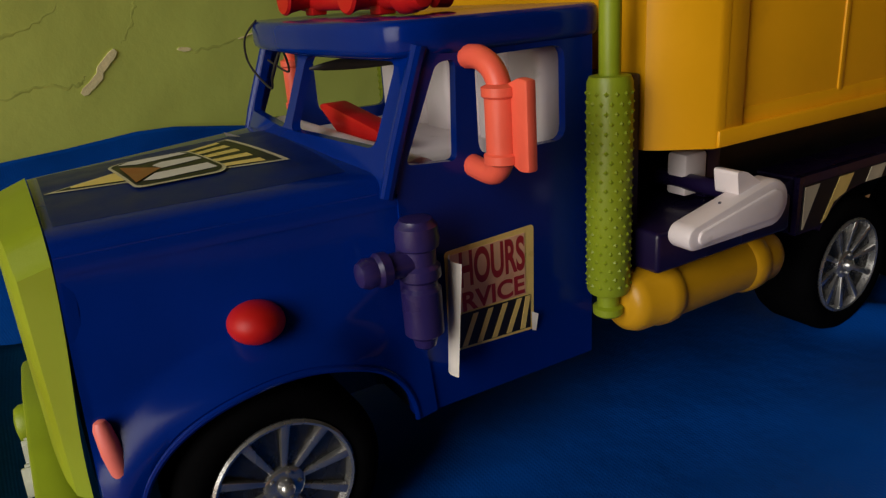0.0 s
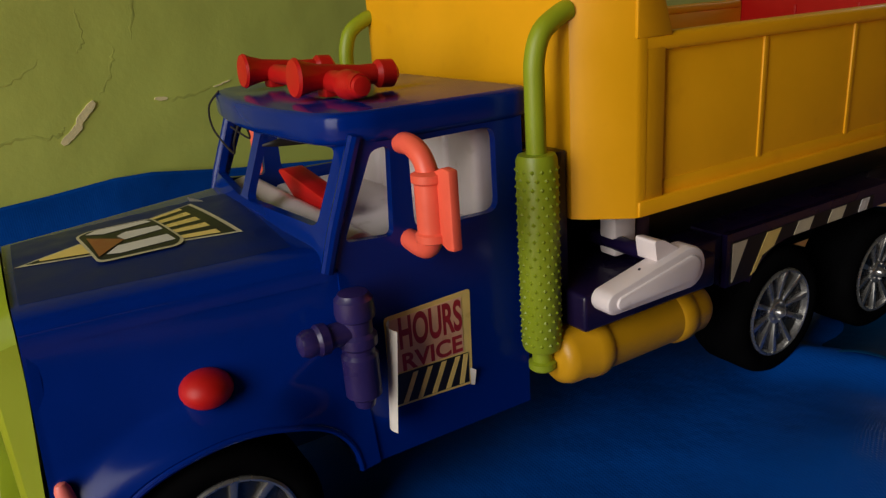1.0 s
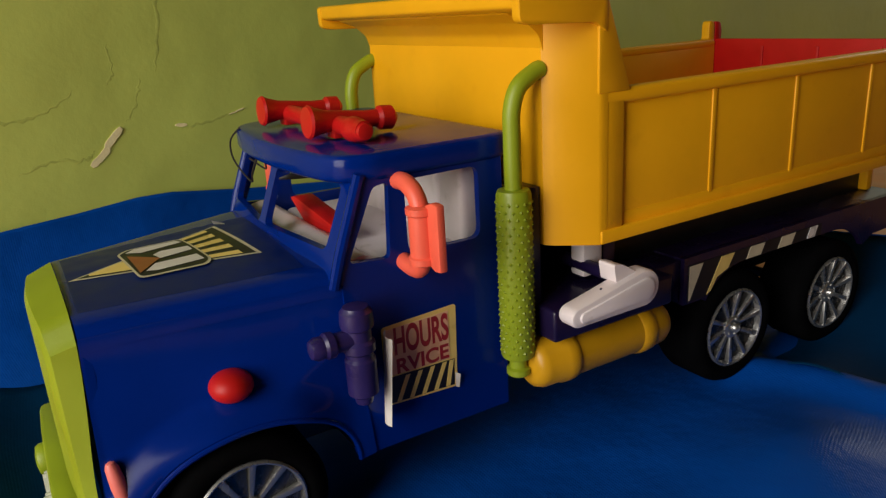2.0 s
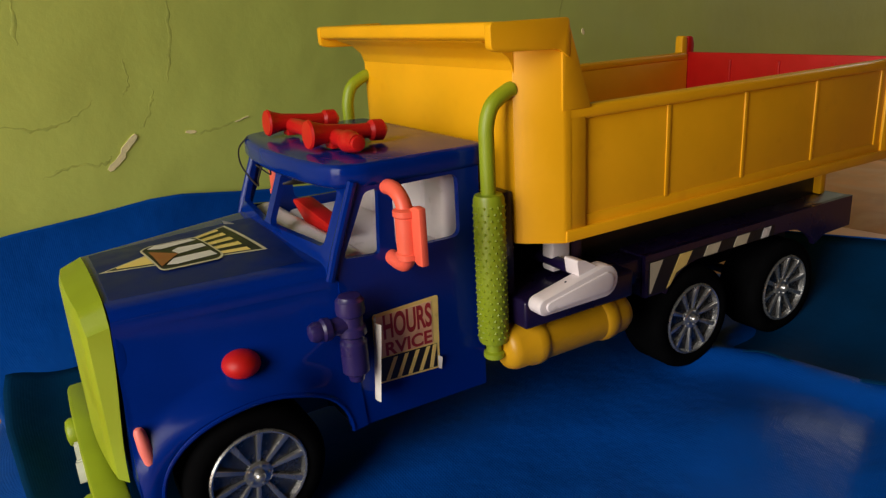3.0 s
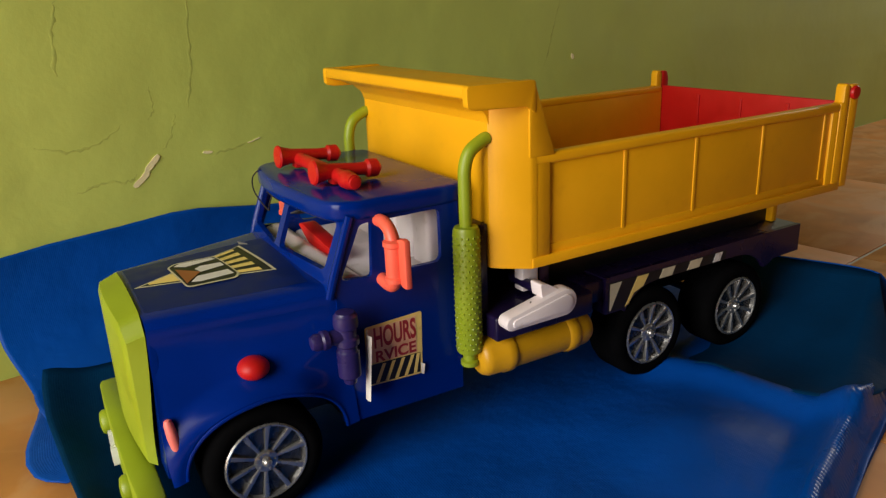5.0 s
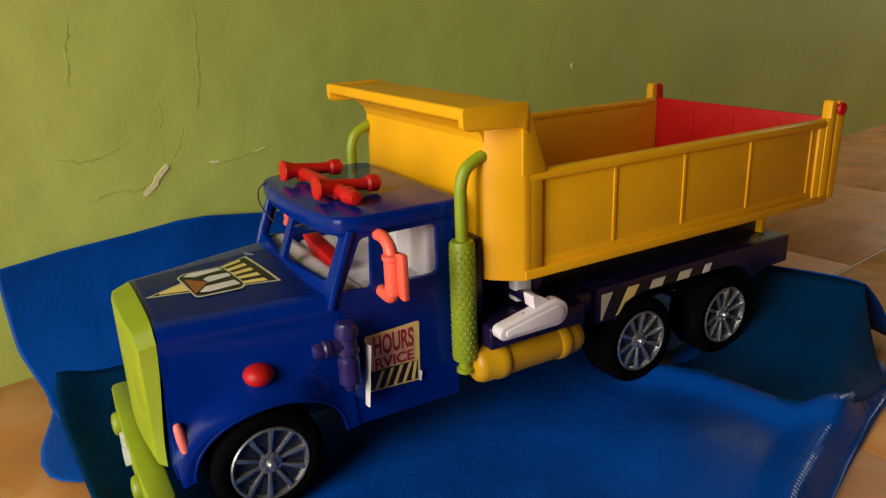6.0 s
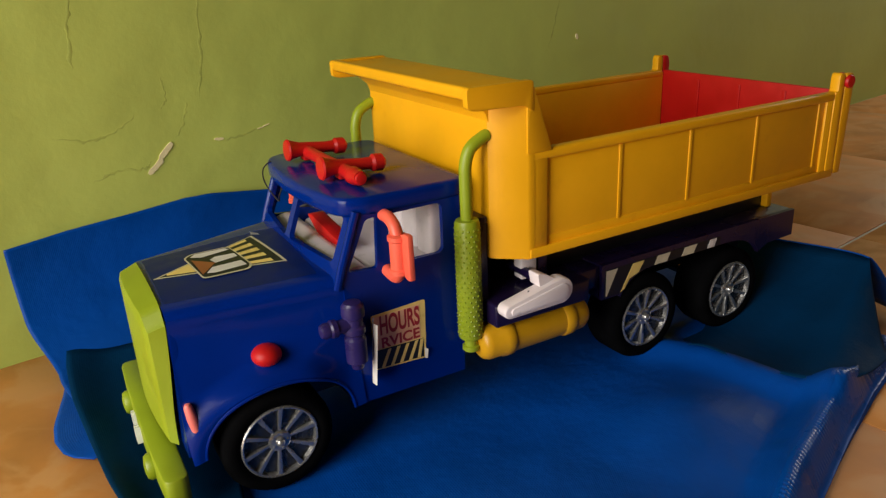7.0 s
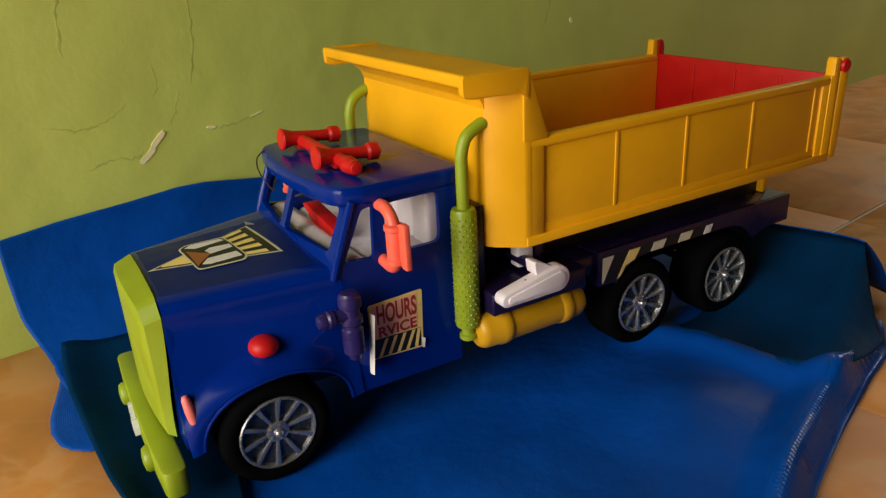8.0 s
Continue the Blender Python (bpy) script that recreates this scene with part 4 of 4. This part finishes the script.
# ---- stickers ----
def lettering(text, height, width, place, mat, parent, name="lettering"):
    """Raised flat letters on the near side of the cab, stretched to a width."""
    data = bpy.data.curves.new("letters", "FONT")
    data.body, data.extrude, data.offset = text, 0.0, 0.03
    ob = bpy.data.objects.new("letters", data)
    scene.collection.objects.link(ob)
    me = bpy.data.meshes.new_from_object(ob.evaluated_get(bpy.context.evaluated_depsgraph_get()))
    bpy.data.objects.remove(ob)
    bpy.data.curves.remove(data)
    bm = bmesh.new()
    bm.from_mesh(me)
    bpy.data.meshes.remove(me)
    xs, ys = [v.co.x for v in bm.verts], [v.co.y for v in bm.verts]
    lo, wide, low, tall = min(xs), max(xs) - min(xs), min(ys), max(ys) - min(ys)
    for v in bm.verts:
        v.co = Vector((place[0] + (v.co.x - lo) / wide * width, place[1], place[2] + (v.co.y - low) / tall * height))
    return part(name, bm, mat, parent)


SY = -CAB_Y - 0.0003
sticker = part("door_sticker", prism(rounded([(0.0815, 0.0757), (0.1255, 0.0735), (0.1270, 0.1222), (0.0820, 0.1203)], 0.002, 3), "y", SY, SY + 0.0002), ST_YELLOW, truck, "peeling orange service sticker with hazard stripes")
part("panel", prism([(0.0840, 0.0926), (0.1215, 0.0915), (0.1218, 0.1195), (0.0842, 0.1184)], "y", SY - 0.0003, SY), ST_PINK, sticker)
lettering("HOURS", 0.0158, 0.0330, (0.0885, SY - 0.0004, 0.1030), ST_RED, sticker)
lettering("RVICE", 0.0088, 0.0320, (0.0890, SY - 0.0004, 0.0922), ST_RED, sticker)
part("stripe_field", prism([(0.0835, 0.0767), (0.1235, 0.0750), (0.1240, 0.0905), (0.0838, 0.0916)], "y", SY - 0.0003, SY), DARK, sticker)
for k in range(5):
    x = 0.0875 + 0.0076 * k
    part("stripe", prism([(x, 0.0768 - 0.0003 * k), (x + 0.0026, 0.0767 - 0.0003 * k), (min(x + 0.0090, 0.1238), 0.0903), (min(x + 0.0064, 0.1212), 0.0903)], "y", SY - 0.0006, SY - 0.0003), ST_YELLOW, sticker)
rows = []
for j in range(17):
    v = j / 16
    z = 0.1195 - 0.049 * v
    row = []
    for i in range(9):
        a = i / 8
        row.append((0.0842 - 0.003 * v - 0.005 * math.sin(a * 2.2), SY - 0.0006 - (0.0155 - 0.003 * v) * a ** 1.2, z + 0.001 * a))
    rows.append(row)
part("peeled_edge", grid(rows), PAPER, sticker, "white underside of the curled sticker edge", angle=180)
part("peeled_corner", grid([[(0.1240 + 0.0022 * u, SY - 0.0008 - 0.002 * u * v, 0.0735 + 0.009 * v - 0.001 * u) for u in (0, 0.5, 1)] for v in (0, 0.5, 1)]), PAPER, sticker, "white curled sticker corner", angle=180)

def hood_z(x, y):
    i = (x + 0.052) / 0.117
    w = half_width(x) - 0.012
    return 0.1515 + 0.0045 * i + 0.0025 * (1 - min(1, abs(y) / w) ** 2)


def decal(name, points, lift, mat, parent, label=""):
    """A thin sticker shape that follows the hood."""
    bm = bmesh.new()
    bm.faces.new([bm.verts.new((x, y, 0)) for x, y in points])
    bmesh.ops.triangulate(bm, faces=bm.faces[:])
    bmesh.ops.subdivide_edges(bm, edges=bm.edges[:], cuts=5, use_grid_fill=True)
    for v in bm.verts:
        v.co.z = hood_z(v.co.x, v.co.y) + 0.6 * lift
    return part(name, bm, mat, parent, label, angle=180)


def between(a, b, t):
    return (a[0] + (b[0] - a[0]) * t, a[1] + (b[1] - a[1]) * t)


TIP, FAR, NEARC = (-0.0485, -0.0035), (0.0365, 0.0395), (0.0420, -0.0335)
film = [(-0.049, -0.0465), (-0.02, -0.052), (0.02, -0.0605), (0.052, -0.066), (0.057, 0.046)] + [(0.052 - 0.1 * k / 20, 0.0475 + 0.0016 * (k % 2)) for k in range(21)]
decal("sticker_film", film, 0.0002, FILM, truck, "dull clear film left round the hood sticker")
logo = decal("hood_sticker", [TIP, NEARC, FAR], 0.0006, ST_CREAM, truck, "black and yellow pennant sticker with a plain emblem")
mid = ((TIP[0] + FAR[0] + NEARC[0]) / 3, (TIP[1] + FAR[1] + NEARC[1]) / 3)
inner = [between(p, mid, 0.075) for p in (TIP, NEARC, FAR)]
decal("black_field", inner, 0.0009, DARK, logo)
left = [between(inner[0], inner[1], 0.05), between(inner[0], inner[1], 0.40), between(inner[0], inner[2], 0.40), between(inner[0], inner[2], 0.05)]
decal("yellow_field", [between(p, (-0.03, 0.0), 0.18) for p in left], 0.0012, ST_YELLOW, logo)
for t0, t1 in ((0.02, 0.13), (0.24, 0.36), (0.46, 0.58), (0.68, 0.80), (0.90, 0.98)):
    a, b = between(inner[1], inner[2], t0), between(inner[1], inner[2], t1)
    decal("ray", [between(a, inner[0], 0.45), between(a, inner[0], 0.07), between(b, inner[0], 0.07), between(b, inner[0], 0.45)], 0.0012, ST_YELLOW, logo)
EMBLEM = rounded([(-0.0215, 0.023), (-0.015, 0.0295), (0.0135, 0.026), (0.0155, 0.010), (0.0185, -0.024), (0.015, -0.031), (-0.018, -0.027)], 0.004, 3)
decal("emblem_border", EMBLEM, 0.0015, ST_CREAM, logo)
decal("emblem_plate", [between(p, (-0.002, 0.0), 0.065) for p in EMBLEM], 0.0018, DARK, logo)
for block in ([(-0.0170, 0.0205), (-0.0120, 0.0255), (0.0100, 0.0225), (0.0122, 0.0165), (-0.0100, 0.0140)],
              [(-0.0055, 0.0045), (-0.0010, 0.0085), (0.0130, 0.0060), (0.0138, -0.0020), (-0.0035, -0.0045)],
              [(-0.0135, -0.0195), (-0.0075, -0.0110), (0.0135, -0.0120), (0.0150, -0.0225), (-0.0080, -0.0225)]):
    decal("emblem_block", block, 0.0022, PAPER, logo)
decal("emblem_triangle", [(-0.0175, 0.0125), (-0.0165, -0.0210), (-0.0035, -0.0045)], 0.0026, ST_BROWN, logo, "brown triangle")
for x, y in ((0.0355, 0.0400),):
    part("lifted_tip", grid([[(x + 0.007 * u, y - 0.007 * v, hood_z(x, y) + 0.0010 + 0.003 * (1 - u) * (1 - v)) for u in (0, 0.5, 1)] for v in (0, 0.25, 0.5)]), PAPER, logo, "white curled sticker edge", angle=180)

# ---- floor tiles ----
TILE_SIZE, JOINT, TIGHT = 0.413, 0.0045, 0.0008
tile_mesh = None
for i in range(int((EAST - WEST) / TILE_SIZE) + 1):
    for j in range(int(SOUTH / TILE_SIZE) + 1):
        p0, q0 = WEST + 0.17 + TILE_SIZE * (i - 1), TILE_SIZE * j
        if tile_mesh is None:
            tile_mesh = box(-TILE_SIZE / 2 + TIGHT / 2, TILE_SIZE / 2 - TIGHT / 2, -TILE_SIZE / 2 + JOINT / 2, TILE_SIZE / 2 - JOINT / 2, -0.008, 0.0, 0.0008)
            ob = part("tile", tile_mesh, TILE, floor)
            tile_mesh = ob.data
        else:
            ob = new("tile", tile_mesh)
            ob.parent = floor
        ob.matrix_basis = Matrix.Translation(room(p0 + TILE_SIZE / 2, q0 + TILE_SIZE / 2, 0)) @ Matrix.Rotation(WALL_ANGLE, 4, "Z")
